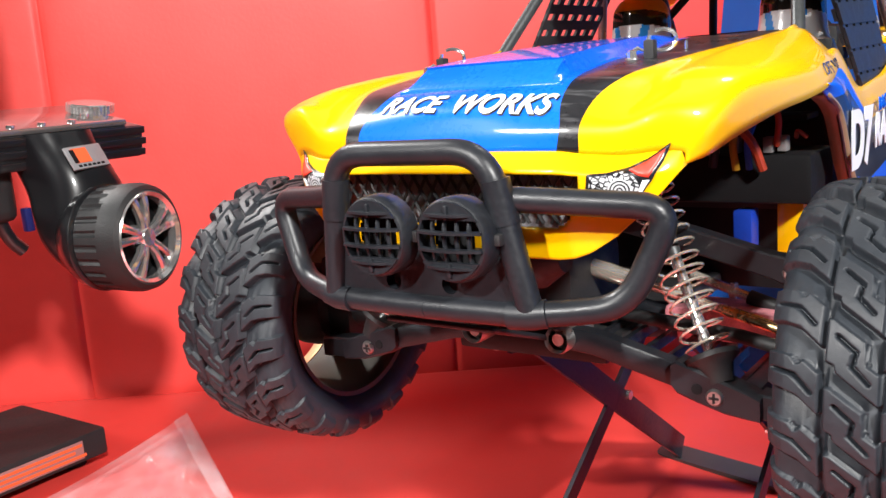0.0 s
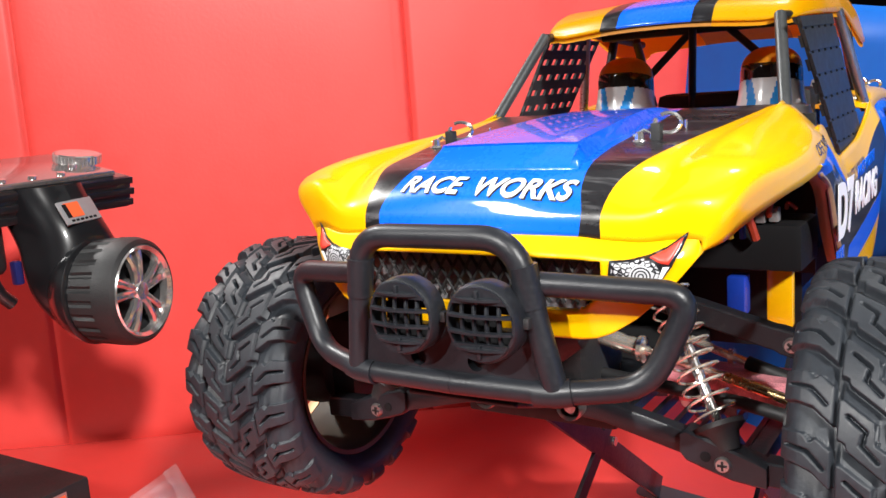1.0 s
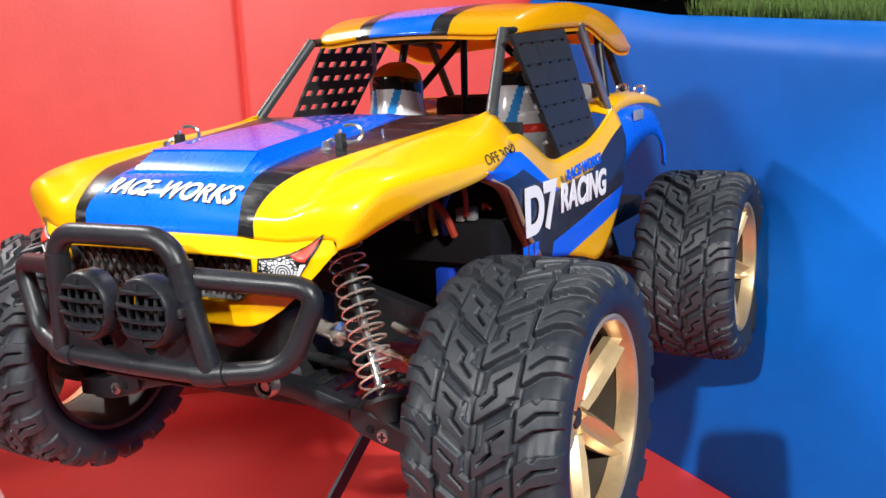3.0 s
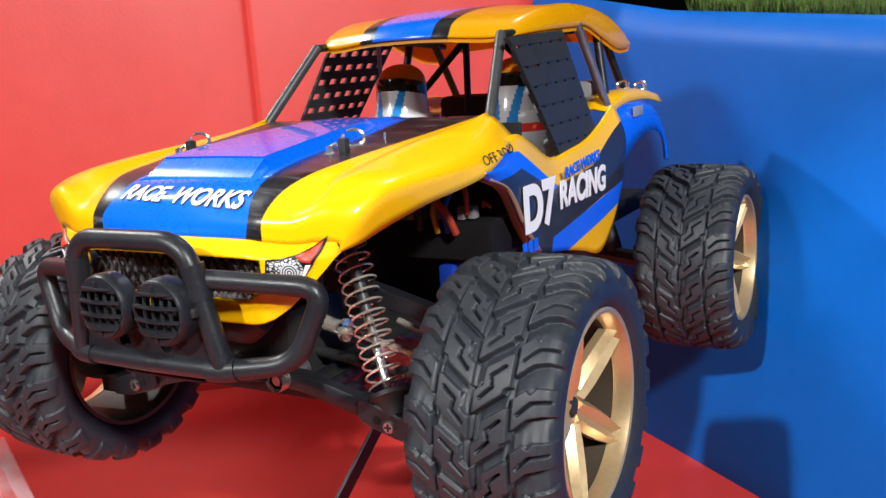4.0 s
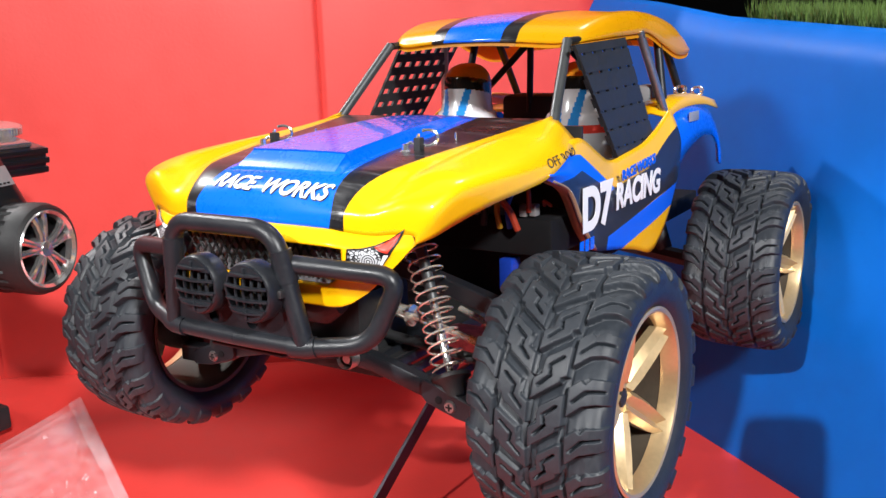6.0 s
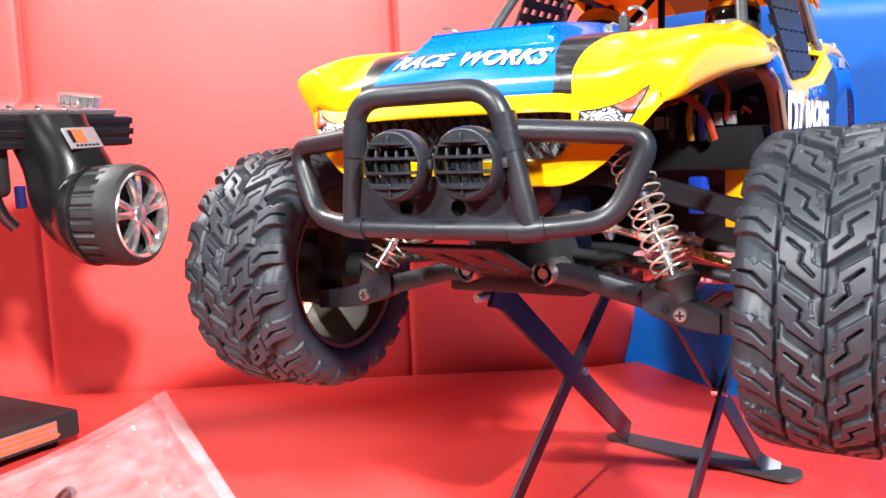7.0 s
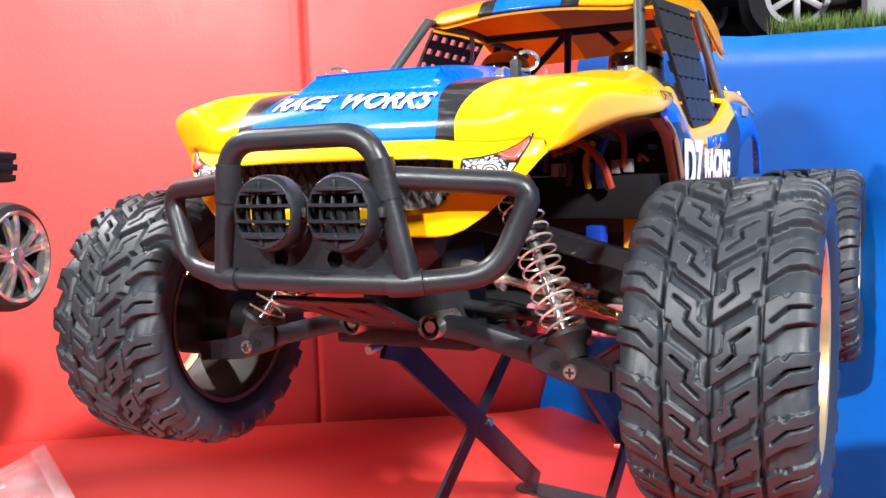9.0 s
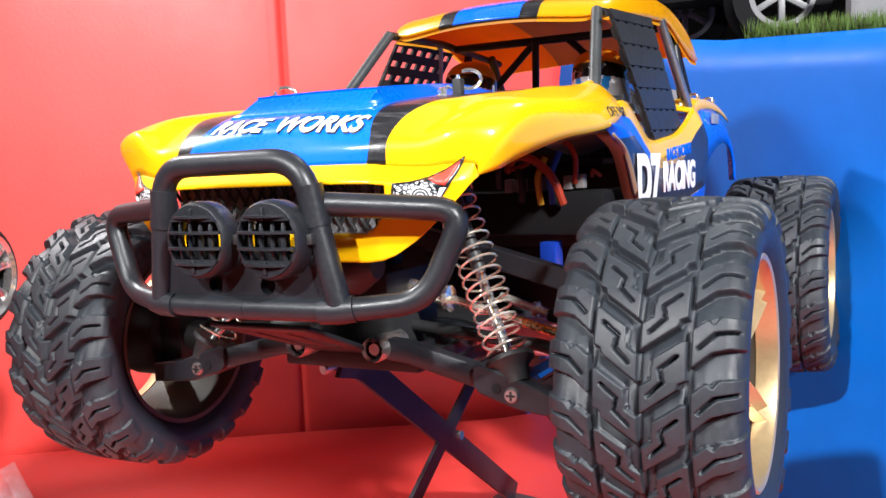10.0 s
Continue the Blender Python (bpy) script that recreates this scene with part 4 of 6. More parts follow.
        patch([(0.0486, 0.1854), (0.0520, 0.1870), (0.0555, 0.1896), (0.0545, 0.1866), (0.0530, 0.1835), (0.0512, 0.1840)], 0.0007, M_REDPRINT, "red_tip", hl, "red print")
        patch([(0.0518, 0.1830), (0.0532, 0.1830), (0.0512, 0.1796), (0.0502, 0.1790)], 0.0008, M_WHITE, "lens_edge", hl, "white print")


stickers()


def bumper():
    R = 0.0032
    b = part("bumper", tube(bmesh.new(), rounded([(-0.0310, -0.0612, 0.1530), (-0.0262, -0.0630, 0.1913), (0.0202, -0.0630, 0.1916), (0.0290, -0.0612, 0.1530)], 0.0095, 8), R, 16), M_PLASTIC, car, "black tubular bull bar")
    for s in (1, -1):
        top_x, mid_x, low_x = (0.0222, 0.0240, 0.0290) if s > 0 else (0.0268, 0.0282, 0.0310)
        pts = [(s * (top_x + 0.0005), -0.0605, 0.1802), (s * 0.0600, -0.0508, 0.1776), (s * 0.0500, -0.0540, 0.1550), (s * low_x, -0.0612, 0.1530), (0, -0.0618, 0.1528)]
        part("side_tube", tube(bmesh.new(), rounded(pts, 0.0080, 7), R * 0.97, 16), M_PLASTIC, b)
        bm = tube(bmesh.new(), [(s * top_x, -0.0627, 0.1850), (s * mid_x, -0.0621, 0.1745)], R * 1.13, 16)
        part("sleeve", bm, M_PLASTIC, b)
        bm = tube(bmesh.new(), [(s * (low_x - 0.0055), -0.0615, 0.1528), (s * low_x, -0.0612, 0.1530), (s * (low_x + 0.0035), -0.0600, 0.1535)], R * 1.10, 16)
        part("sleeve", bm, M_PLASTIC, b)
    # plate with two round holes below the lamps
    bm = bmesh.new()
    loops = [[(-0.0290, 0.1535), (0.0290, 0.1535), (0.0272, 0.1680), (-0.0272, 0.1680)]]
    for hx in (-0.0105, 0.0070):
        loops.append([(hx + 0.0024 * math.cos(a), 0.1590 + 0.0024 * math.sin(a)) for a in np.linspace(0, 2 * math.pi, 20, endpoint=False)])
    edges = []
    for loop in loops:
        vs = [bm.verts.new((x, -0.0622, z)) for x, z in loop]
        edges += [bm.edges.new((vs[i], vs[(i + 1) % len(vs)])) for i in range(len(vs))]
    bmesh.ops.triangle_fill(bm, edges=edges, use_beauty=True)
    pl = part("bumper_plate", bm, M_PLASTIC, b, out=(0, -1, 0), smooth=0)
    thicken(pl, 0.0030)
    bm = block(bmesh.new(), (0.050, 0.0010, 0.012), (-0.001, -0.0555, 0.1590))
    part("plate_backing", bm, M_DULL, b, smooth=0)
    bm = lathe(bmesh.new(), [(-0.026, 0.004), (-0.020, 0.0085), (0.020, 0.0085), (0.026, 0.004)], 20, "x", (0.0, -0.0375, 0.1620))
    part("bumper_foam", bm, M_DULL, b)
    # skid plate with two slots
    bm = bmesh.new()
    xs, ts = np.linspace(-1, 1, 29), np.linspace(0, 1, 21)
    g = np.array([[(x * (0.0165 - 0.006 * t) - 0.001, -0.0580 + 0.0440 * t, 0.1465 - 0.0155 * t) for t in ts] for x in xs])

    def keep2(p):
        t = (p.y + 0.058) / 0.044
        return not (0.15 < t < 0.75 and abs(abs(p.x + 0.001) - 0.0055) < 0.0016)

    sk = part("skid_plate", skin(bm, g, keep=keep2), M_PLASTIC, car, "black sloping skid plate with two slots", out=(0, -0.3, -1))
    thicken(sk, 0.0016)


bumper()


def spot_light(x):
    """A shallow round lamp: a rim, two closed segments and a guard of crossed bars, open behind."""
    c = Vector((x, -0.0650, 0.1716))
    r = 0.0103
    front = -0.0046
    bm = lathe(bmesh.new(), [(0.0012, r * 0.90), (0.0012, r * 0.985), (-0.0022, r), (-0.0040, r * 0.985), (-0.0050, r * 0.93), (-0.0052, r * 0.86), (-0.0046, r * 0.84), (-0.0030, r * 0.84)], 44, "y", c, closed=True)
    lamp = part("spot_lamp", bm, M_PLASTIC, car, "round black lamp with barred guard")
    for up in (1, -1):
        cut = 0.54
        a0 = math.asin(cut)
        arc = [(r * 0.90 * math.cos(a), up * r * 0.90 * math.sin(a)) for a in np.linspace(a0, math.pi - a0, 15)]
        bm = plate(bmesh.new(), arc, 0.0016, Matrix.Translation(c + Vector((0, front + 0.0004, 0))) @ Matrix.Rotation(math.pi / 2, 4, "X"))
        part("guard_segment", bm, M_PLASTIC, lamp, smooth=20)
        tip = block(bmesh.new(), (0.0011, 0.0016, 0.0034), c + Vector((0, front - 0.0012, up * r * 0.66)), bevel=0.0004)
        part("guard_fin", tip, M_PLASTIC, lamp)
    for o in (-0.60, -0.20, 0.20, 0.60):
        w = math.sqrt(1 - o * o) * r * (0.88 if abs(o) < 0.5 else 0.80)
        pts = [c + Vector((t * w, front - 0.0016 * (1 - t * t) - 0.0006, o * r)) for t in np.linspace(-1, 1, 9)]
        bm = bmesh.new()
        rings = [[bm.verts.new(p + Vector((0, dy, dz))) for dy, dz in ((-0.0006, -0.0003), (-0.0006, 0.0003), (0.0009, 0.0005), (0.0009, -0.0005))] for p in pts]
        for u, v in zip(rings, rings[1:]):
            for k in range(4):
                bm.faces.new((u[k], u[(k + 1) % 4], v[(k + 1) % 4], v[k]))
        bm.faces.new(rings[0])
        bm.faces.new(rings[-1])
        part("guard_bar", bm, M_PLASTIC, lamp, smooth=30)
    for o in (-0.50, -0.17, 0.17, 0.50):
        w = math.sqrt(1 - o * o) * r * 0.84
        w = min(w, r * 0.66)
        pts = [c + Vector((o * r, front + 0.0010 - 0.0012 * (1 - t * t), t * w)) for t in np.linspace(-1, 1, 7)]
        part("guard_bar", tube(bmesh.new(), pts, 0.00062, 7), M_PLASTIC, lamp)
    span = np.linspace(-0.84, 0.84, 31)
    g = np.array([[(c.x + u * r, c.y + 0.0011, c.z + v * r) for v in span] for u in span])

    def closed(q):
        u, v = (q.x - c.x) / r, (q.z - c.z) / r
        return u * u + v * v < 0.72 and not (u > 0.20 and -0.42 < v < 0.10)

    back = part("lamp_back", skin(bmesh.new(), g, keep=closed), M_PIT, lamp, smooth=0, out=(0, -1, 0))
    thicken(back, 0.0006)
    bm = block(bmesh.new(), (0.0022, 0.0030, 0.0028), c + Vector((r * 1.02, -0.0006, 0)), bevel=0.0006)
    part("side_lug", bm, M_DULL, lamp)


spot_light(-0.0099)
spot_light(0.0136)


def grille():
    bm = bmesh.new()
    for s in (1, -1):
        for k in range(-9, 10):
            x0 = k * 0.0040
            tube(bm, [(x0 - 0.005 * s, -0.0462 + 0.5 * (abs(x0) / 0.068) ** 4 * 0.013, 0.1720), (x0 + 0.005 * s, -0.0462 + 0.5 * (abs(x0) / 0.068) ** 4 * 0.013, 0.188)], 0.0005, 5)
    gr = part("grille", bm, M_DULL, car, "black diamond mesh grille")
    bm = bmesh.new()
    block(bm, (0.080, 0.0010, 0.020), (0, -0.0420, 0.1795))
    part("grille_backing", bm, material("grey_smoked_print", (0.17, 0.17, 0.18), 0.4, vary=0.5, scale=220), gr)


grille()


def suspension():
    for s in (1, -1):
        # lower arm: two bars from the pivot, and a thicker end piece towards the hub
        def beam(bm, pts, w):
            rings = []
            for x, y, z, h in pts:
                rings.append([bm.verts.new((s * x, y + a * w / 2, z + b * h)) for a, b in ((-1, -0.85), (-0.85, -1), (0.85, -1), (1, -0.85), (1, 0.85), (0.85, 1), (-0.85, 1), (-1, 0.85))])
            for a, b in zip(rings, rings[1:]):
                for i in range(8):
                    bm.faces.new((a[i], a[(i + 1) % 8], b[(i + 1) % 8], b[i]))
            bm.faces.new(rings[0])
            bm.faces.new(rings[-1])
            return bm

        bm = bmesh.new()
        for y in (-0.0170, 0.0180):
            beam(bm, [(0.012, y, 0.1345, 0.0032), (0.023, y, 0.1335, 0.0033), (0.047, y, 0.1275, 0.0034), (0.052, y, 0.1262, 0.0034)], 0.0050)
        ribs = []
        for t in np.linspace(0.1, 0.9, 7):
            x = 0.016 + 0.05 * t
            ribs.append((s * x, 0.001, 0.1335 - 0.011 * t))
        block(bm, (0.006, 0.034, 0.005), (s * 0.0640, 0.001, 0.1222), bevel=0.0008)
        arm = part("lower_arm", bm, M_PLASTIC, car, "black nylon lower suspension arm")
        end = beam(bmesh.new(), [(0.0460, -0.0172, 0.1280, 0.0030), (0.0475, -0.0172, 0.1276, 0.0044), (0.0530, -0.0172, 0.1258, 0.0045), (0.0600, -0.0172, 0.1236, 0.0043), (0.0660, -0.0172, 0.1222, 0.0036), (0.0690, -0.0172, 0.1214, 0.0030)], 0.0075)
        beam(end, [(0.0680, -0.0150, 0.1216, 0.0034), (0.0830, -0.0120, 0.1196, 0.0034)], 0.0070)
        part("arm_end", end, M_PLASTIC, arm, "thick black end piece of the arm")
        hole = lathe(bmesh.new(), [(-0.0212, 0.0), (-0.0212, 0.0014), (-0.0206, 0.0016), (-0.0200, 0.0)], 14, "y", (s * 0.0530, 0, 0.1252))
        part("screw_hole", hole, M_PIT, arm)
        for at in ribs:
            part("rib", block(bmesh.new(), (0.0016, 0.030, 0.003), at), M_PLASTIC, arm)
        bm = lathe(bmesh.new(), [(-0.0218, 0.0), (-0.0218, 0.0018), (-0.0210, 0.0024), (-0.0190, 0.0024)], 20, "y", (s * 0.0577, 0, 0.1236))
        block(bm, (0.0026, 0.0008, 0.0006), (s * 0.0577, -0.0217, 0.1236), mi=1)
        block(bm, (0.0006, 0.0008, 0.0026), (s * 0.0577, -0.0217, 0.1236), mi=1)
        part("screw", bm, [M_DARKSTEEL, M_DULL], arm, "steel cross-head screw")
        bm = lathe(bmesh.new(), [(-0.0225, 0.0030), (-0.0238, 0.0036), (-0.0226, 0.0040), (-0.0080, 0.0040)], 24, "y", (s * 0.0140, 0, 0.1345), caps=False)
        lathe(bm, [(-0.0226, 0.0), (-0.0226, 0.0018), (-0.0205, 0.0022), (-0.0200, 0.0034)], 16, "y", (s * 0.0140, 0, 0.1345), mi=0)
        part("pivot_bush", bm, M_DARKSTEEL, arm, "round grey pivot bush")
        # upper arm
        bm = beam(bmesh.new(), [(0.020, 0.004, 0.1655, 0.0034), (0.046, 0.004, 0.1590, 0.0033), (0.066, 0.004, 0.1534, 0.0033), (0.068, 0.004, 0.1528, 0.0037), (0.074, 0.004, 0.1512, 0.0037), (0.083, 0.004, 0.1488, 0.0030)], 0.0060)
        upper = part("upper_arm", bm, M_PLASTIC, car, "black nylon upper suspension arm")
        bm = lathe(bmesh.new(), [(-0.0002, 0.0), (-0.0002, 0.0018), (0.0006, 0.0024), (0.0020, 0.0024)], 18, "y", (s * 0.0710, 0, 0.1520))
        for k in (1, -1):
            block(bm, (0.0026, 0.0008, 0.0006), m=Matrix.Translation((s * 0.0710, -0.0003, 0.1520)) @ Matrix.Rotation(k * 0.8, 4, "Y"), mi=1)
        part("screw", bm, [M_DARKSTEEL, M_DULL], upper, "steel cross-head screw")
        bm = tube(bmesh.new(), [(s * 0.0360, 0.0230, 0.1448), (s * 0.0492, 0.0211, 0.1412), (s * 0.0540, 0.0205, 0.1398)], 0.0014, 12)
        lathe(bm, [(-0.0008, 0.0), (-0.0008, 0.0024), (0.0008, 0.0024), (0.0008, 0.0)], 16, "x", (s * 0.0492, 0.0211, 0.1412))
        tube(bm, [(s * 0.0540, 0.0205, 0.1398), (s * 0.0860, 0.0160, 0.1315)], 0.0022, 10, mi=1)
        part("tie_rod_pin", bm, [M_STEEL, M_DULL], car, "bright steel pin with flange")
        # hub carrier
        bm = block(bmesh.new(), (0.012, 0.020, 0.034), (s * 0.083, 0.002, 0.1330), bevel=0.003)
        lathe(bm, [(s * 0.070, 0.006), (s * 0.094, 0.006)], 20, "x", (0, 0, AXLE))
        part("hub_carrier", bm, M_DULL, car)
        # links and shafts
        bm = tube(bmesh.new(), [(s * 0.010, 0.0000, 0.1520), (s * 0.0290, 0.0010, 0.1468), (s * 0.0520, 0.0040, 0.1400)], 0.0014, 12)
        tube(bm, [(s * 0.0515, 0.0040, 0.1401), (s * 0.0850, 0.0060, 0.1300)], 0.0016, 12, mi=1)
        tube(bm, [(s * 0.0130, 0.0000, 0.1510), (s * 0.0270, 0.0009, 0.1473)], 0.0028, 12)
        lathe(bm, [(s * 0.0270, 0.0012), (s * 0.0272, 0.0042), (s * 0.0286, 0.0042), (s * 0.0290, 0.0012)], 14, "x", (0, 0.0009, 0.1470))
        part("steering_link", bm, [M_STEEL, M_BRASS], car, "steel and brass steering link")
        bm = tube(bmesh.new(), [(s * 0.014, 0.001, 0.1380), (s * 0.058, 0.000, 0.1340), (s * 0.076, 0.0, 0.1305)], 0.0020, 10)
        part("drive_shaft", bm, M_DULL, car)
        # shock absorber
        a, b = Vector((s * 0.0266, 0.0060, 0.1850)), Vector((s * 0.0575, -0.0172, 0.1280))
        d = (b - a)
        bm = tube(bmesh.new(), [a + d * t for t in (0, 0.02, 0.46, 0.50)], [0.0026, 0.0024, 0.0021, 0.0018], 16)
        sh = part("shock_absorber", bm, M_STEELGREY, car, "slim grey damper with bright coil spring")
        bm = tube(bmesh.new(), [a + d * t for t in np.linspace(0.5, 0.93, 12)], [0.0014 + 0.0003 * (k % 2) for k in range(12)], 12)
        part("piston_rod", bm, M_CHROME, sh, "chrome piston rod")
        side = d.normalized().orthogonal().normalized()
        up = d.normalized().cross(side)
        pts = []
        for k in range(14 * 16 + 1):
            t = k / (14 * 16)
            ang = 2 * math.pi * 14 * t
            along = 0.04 + 0.86 * (t + 0.018 * math.sin(5 * t))
            pts.append(a + d * along + (side * math.cos(ang) + up * math.sin(ang)) * (0.0063 - 0.0002 * t))
        part("coil_spring", tube(bmesh.new(), pts, 0.00041, 8), M_STEEL, sh, "bright steel coil spring")
        bm = tube(bmesh.new(), [a + d * t for t in (0.915, 0.935, 0.96, 1.03)], [0.0072, 0.0072, 0.0048, 0.0035], 18)
        part("spring_seat", bm, M_DULL, sh)
        # rear suspension
        bm = tube(bmesh.new(), [(s * 0.012, WHEELBASE, 0.1340), (s * 0.085, WHEELBASE, 0.1240)], 0.0045, 8)
        part("rear_arm", bm, M_DULL, car)
        a, b = Vector((s * 0.040, WHEELBASE - 0.008, 0.186)), Vector((s * 0.058, WHEELBASE - 0.012, 0.134))
        part("rear_shock", tube(bmesh.new(), [a, b], 0.0040, 12), M_DULL, car)


suspension()


def chassis():
    tub = part("chassis", block(bmesh.new(), (0.050, 0.250, 0.006), (0, 0.110, 0.1290), bevel=0.0015), M_DULL, car, "black plastic chassis tub")
    part("gearbox", block(bmesh.new(), (0.030, 0.034, 0.026), (0, 0.002, 0.1440), bevel=0.003), M_DULL, tub)
    part("gearbox", block(bmesh.new(), (0.040, 0.050, 0.026), (0, 0.215, 0.1440), bevel=0.003), M_DULL, tub)
    part("shock_tower", block(bmesh.new(), (0.066, 0.006, 0.012), (0, 0.009, 0.1820), bevel=0.002), M_DULL, tub)
    part("tower_post", block(bmesh.new(), (0.012, 0.006, 0.040), (0, 0.009, 0.1640), bevel=0.002), M_DULL, tub)
    # the dark of the bay is put into the box's black
    box = part("electronics_box", block(bmesh.new(), (0.100, 0.028, 0.0155), (0.015, 0.060, 0.1707), bevel=0.002), M_PIT, car, "dull black electronics box")
    for x, y, z in ((0.0300, 0.0480, 0.1805), (0.0345, 0.0480, 0.1805), (0.0415, 0.0490, 0.1810), (0.0520, 0.0480, 0.1812), (0.0560, 0.0490, 0.1815)):
        part("connector", block(bmesh.new(), (0.0030, 0.0040, 0.0048), (x, y, z), bevel=0.0005), M_PLUG, box, "grey-white plastic plug")
    part("battery_pack", block(bmesh.new(), (0.030, 0.060, 0.022), (-0.016, 0.160, 0.1480), bevel=0.003), M_YELLOW, car, "yellow battery pack")
    part("servo", block(bmesh.new(), (0.006, 0.008, 0.0135), (0.0440, 0.050, 0.1540), bevel=0.001), M_BLUEPART, car, "blue servo")
    part("sponge_pad", block(bmesh.new(), (0.052, 0.016, 0.010), (0.057, 0.020, 0.1325), bevel=0.002), M_PINK, car, "pink sponge pad")
    wires = [
        (M_WIRE_R, 0.0014, [(0.0300, 0.0460, 0.1860), (0.0360, 0.0400, 0.1905), (0.0430, 0.0390, 0.1890), (0.0490, 0.0400, 0.1830), (0.0515, 0.0430, 0.1740)]),
        (M_WIRE_R, 0.0010, [(0.0545, 0.0470, 0.1810), (0.0560, 0.0440, 0.1890), (0.0540, 0.0450, 0.1930), (0.0500, 0.0500, 0.1950)]),
        (M_WIRE_Y, 0.0012, [(0.0430, 0.0440, 0.1740), (0.0428, 0.0420, 0.1830), (0.0450, 0.0440, 0.1900)]),
        (M_WIRE_B, 0.0011, [(0.0468, 0.0450, 0.1740), (0.0470, 0.0430, 0.1830), (0.0500, 0.0450, 0.1920)]),
        (M_WIRE_R, 0.0009, [(0.0300, 0.0440, 0.1880), (0.0340, 0.0430, 0.1865), (0.0385, 0.0450, 0.1885)]),
        (M_DULL, 0.0012, [(0.0280, 0.0420, 0.1800), (0.0300, 0.0400, 0.1880), (0.0380, 0.0430, 0.1910), (0.0480, 0.0470, 0.1890)]),
        (M_DULL, 0.0014, [(0.0360, 0.0430, 0.1750), (0.0370, 0.0420, 0.1820), (0.0330, 0.0450, 0.1890)]),
        (M_WIRE_R, 0.0007, [(0.0590, 0.0520, 0.1830), (0.0600, 0.0500, 0.1850), (0.0620, 0.0520, 0.1830)]),
    ]
    for mat, r, pts in wires:
        part("wire", tube(bmesh.new(), smooth_rows(pts, 6), r, 8), mat, car)


chassis()


def cage():
    def bar(pts, r=0.0022, mat=M_PLASTIC, name="cage_bar"):
        return part(name, tube(bmesh.new(), pts, r, 12), mat, car)

    for s in (1, -1):
        bar([(s * 0.0555, 0.0680, 0.2140), (s * 0.0470, 0.1000, 0.2470)], mat=M_STEELGREY)
        bar([(s * 0.0655, 0.1780, 0.2080), (s * 0.0560, 0.1640, 0.2500)], mat=M_DARKSTEEL)
        bar([(s * 0.0600, 0.1900, 0.2120), (s * 0.0540, 0.1950, 0.2480)])
        bar([(s * 0.0520, 0.2450, 0.2120), (s * 0.0500, 0.2150, 0.2470)])
        bar([(s * 0.0470, 0.1010, 0.2466), (s * 0.0545, 0.1650, 0.2500), (s * 0.0520, 0.2300, 0.2450)], 0.0018)
        bar([(s * 0.0400, 0.1750, 0.2180), (s * 0.0080, 0.1750, 0.2480)], 0.0018)
    bar([(-0.052, 0.175, 0.2480), (0.052, 0.175, 0.2480)], 0.0020)
    bar([(-0.008, 0.172, 0.2100), (-0.007, 0.172, 0.2480)], 0.0018)
    part("rear_tank", block(bmesh.new(), (0.014, 0.022, 0.012), (0.0460, 0.2050, 0.2165), bevel=0.004), M_GREYCARD, car, "pale grey tank behind the seats")
    part("seat_bulkhead", block(bmesh.new(), (0.070, 0.022, 0.024), (0.010, 0.182, 0.2070), bevel=0.004), M_DULL, car)


cage()


def window_net(corners, name="window_net", w=0.036, wv=0.050, weave=False):
    """A net of flat straps between four corners: top front, top rear, bottom rear, bottom front."""
    tf, tr, br, bf = [Vector(c) for c in corners]
    bm = bmesh.new()

    def at(u, v):
        return (tf.lerp(tr, u)).lerp(bf.lerp(br, u), v)

    n = (tr - tf).cross(bf - tf).normalized() * 0.0006
    nu, nv = 6, 6
    over = 2.4 if weave else 0.0
    if weave:
        nu = 5

    def strap(a, b, c, d, lift=0.0):
        lo = [bm.verts.new(p + n * (lift - 1)) for p in (a, b, c, d)]
        hi = [bm.verts.new(p + n * (lift + 1)) for p in (a, b, c, d)]
        bm.faces.new(lo[::-1])
        bm.faces.new(hi)
        for i in range(4):
            bm.faces.new((lo[i], lo[(i + 1) % 4], hi[(i + 1) % 4], hi[i]))

    for k in range(nu + 1):
        u = k / nu
        # each upright strap bulges where it crosses a level one
        for i in range(4 * nv):
            a, b = i / (4 * nv), (i + 1) / (4 * nv)
            strap(at(max(0, u - w), a), at(min(1, u + w), a), at(min(1, u + w), b), at(max(0, u - w), b), over if i % 4 in (0, 3) else over * 0.3)
    for k in range(nv + 1):
        v = k / nv
        strap(at(0, max(0, v - wv)), at(1, max(0, v - wv)), at(1, min(1, v + wv)), at(0, min(1, v + wv)))
    part(name, bm, M_NET if weave else M_DULL, car, "black woven window net", smooth=0)


window_net([(-0.0555, 0.121, 0.2470), (-0.0565, 0.180, 0.2470), (-0.0640, 0.150, 0.2080), (-0.0640, 0.100, 0.2080)])
window_net([(0.0555, 0.088, 0.2450), (0.0575, 0.140, 0.2475), (0.0665, 0.160, 0.1960), (0.0650, 0.114, 0.1950)], w=0.066, wv=0.074, weave=True)


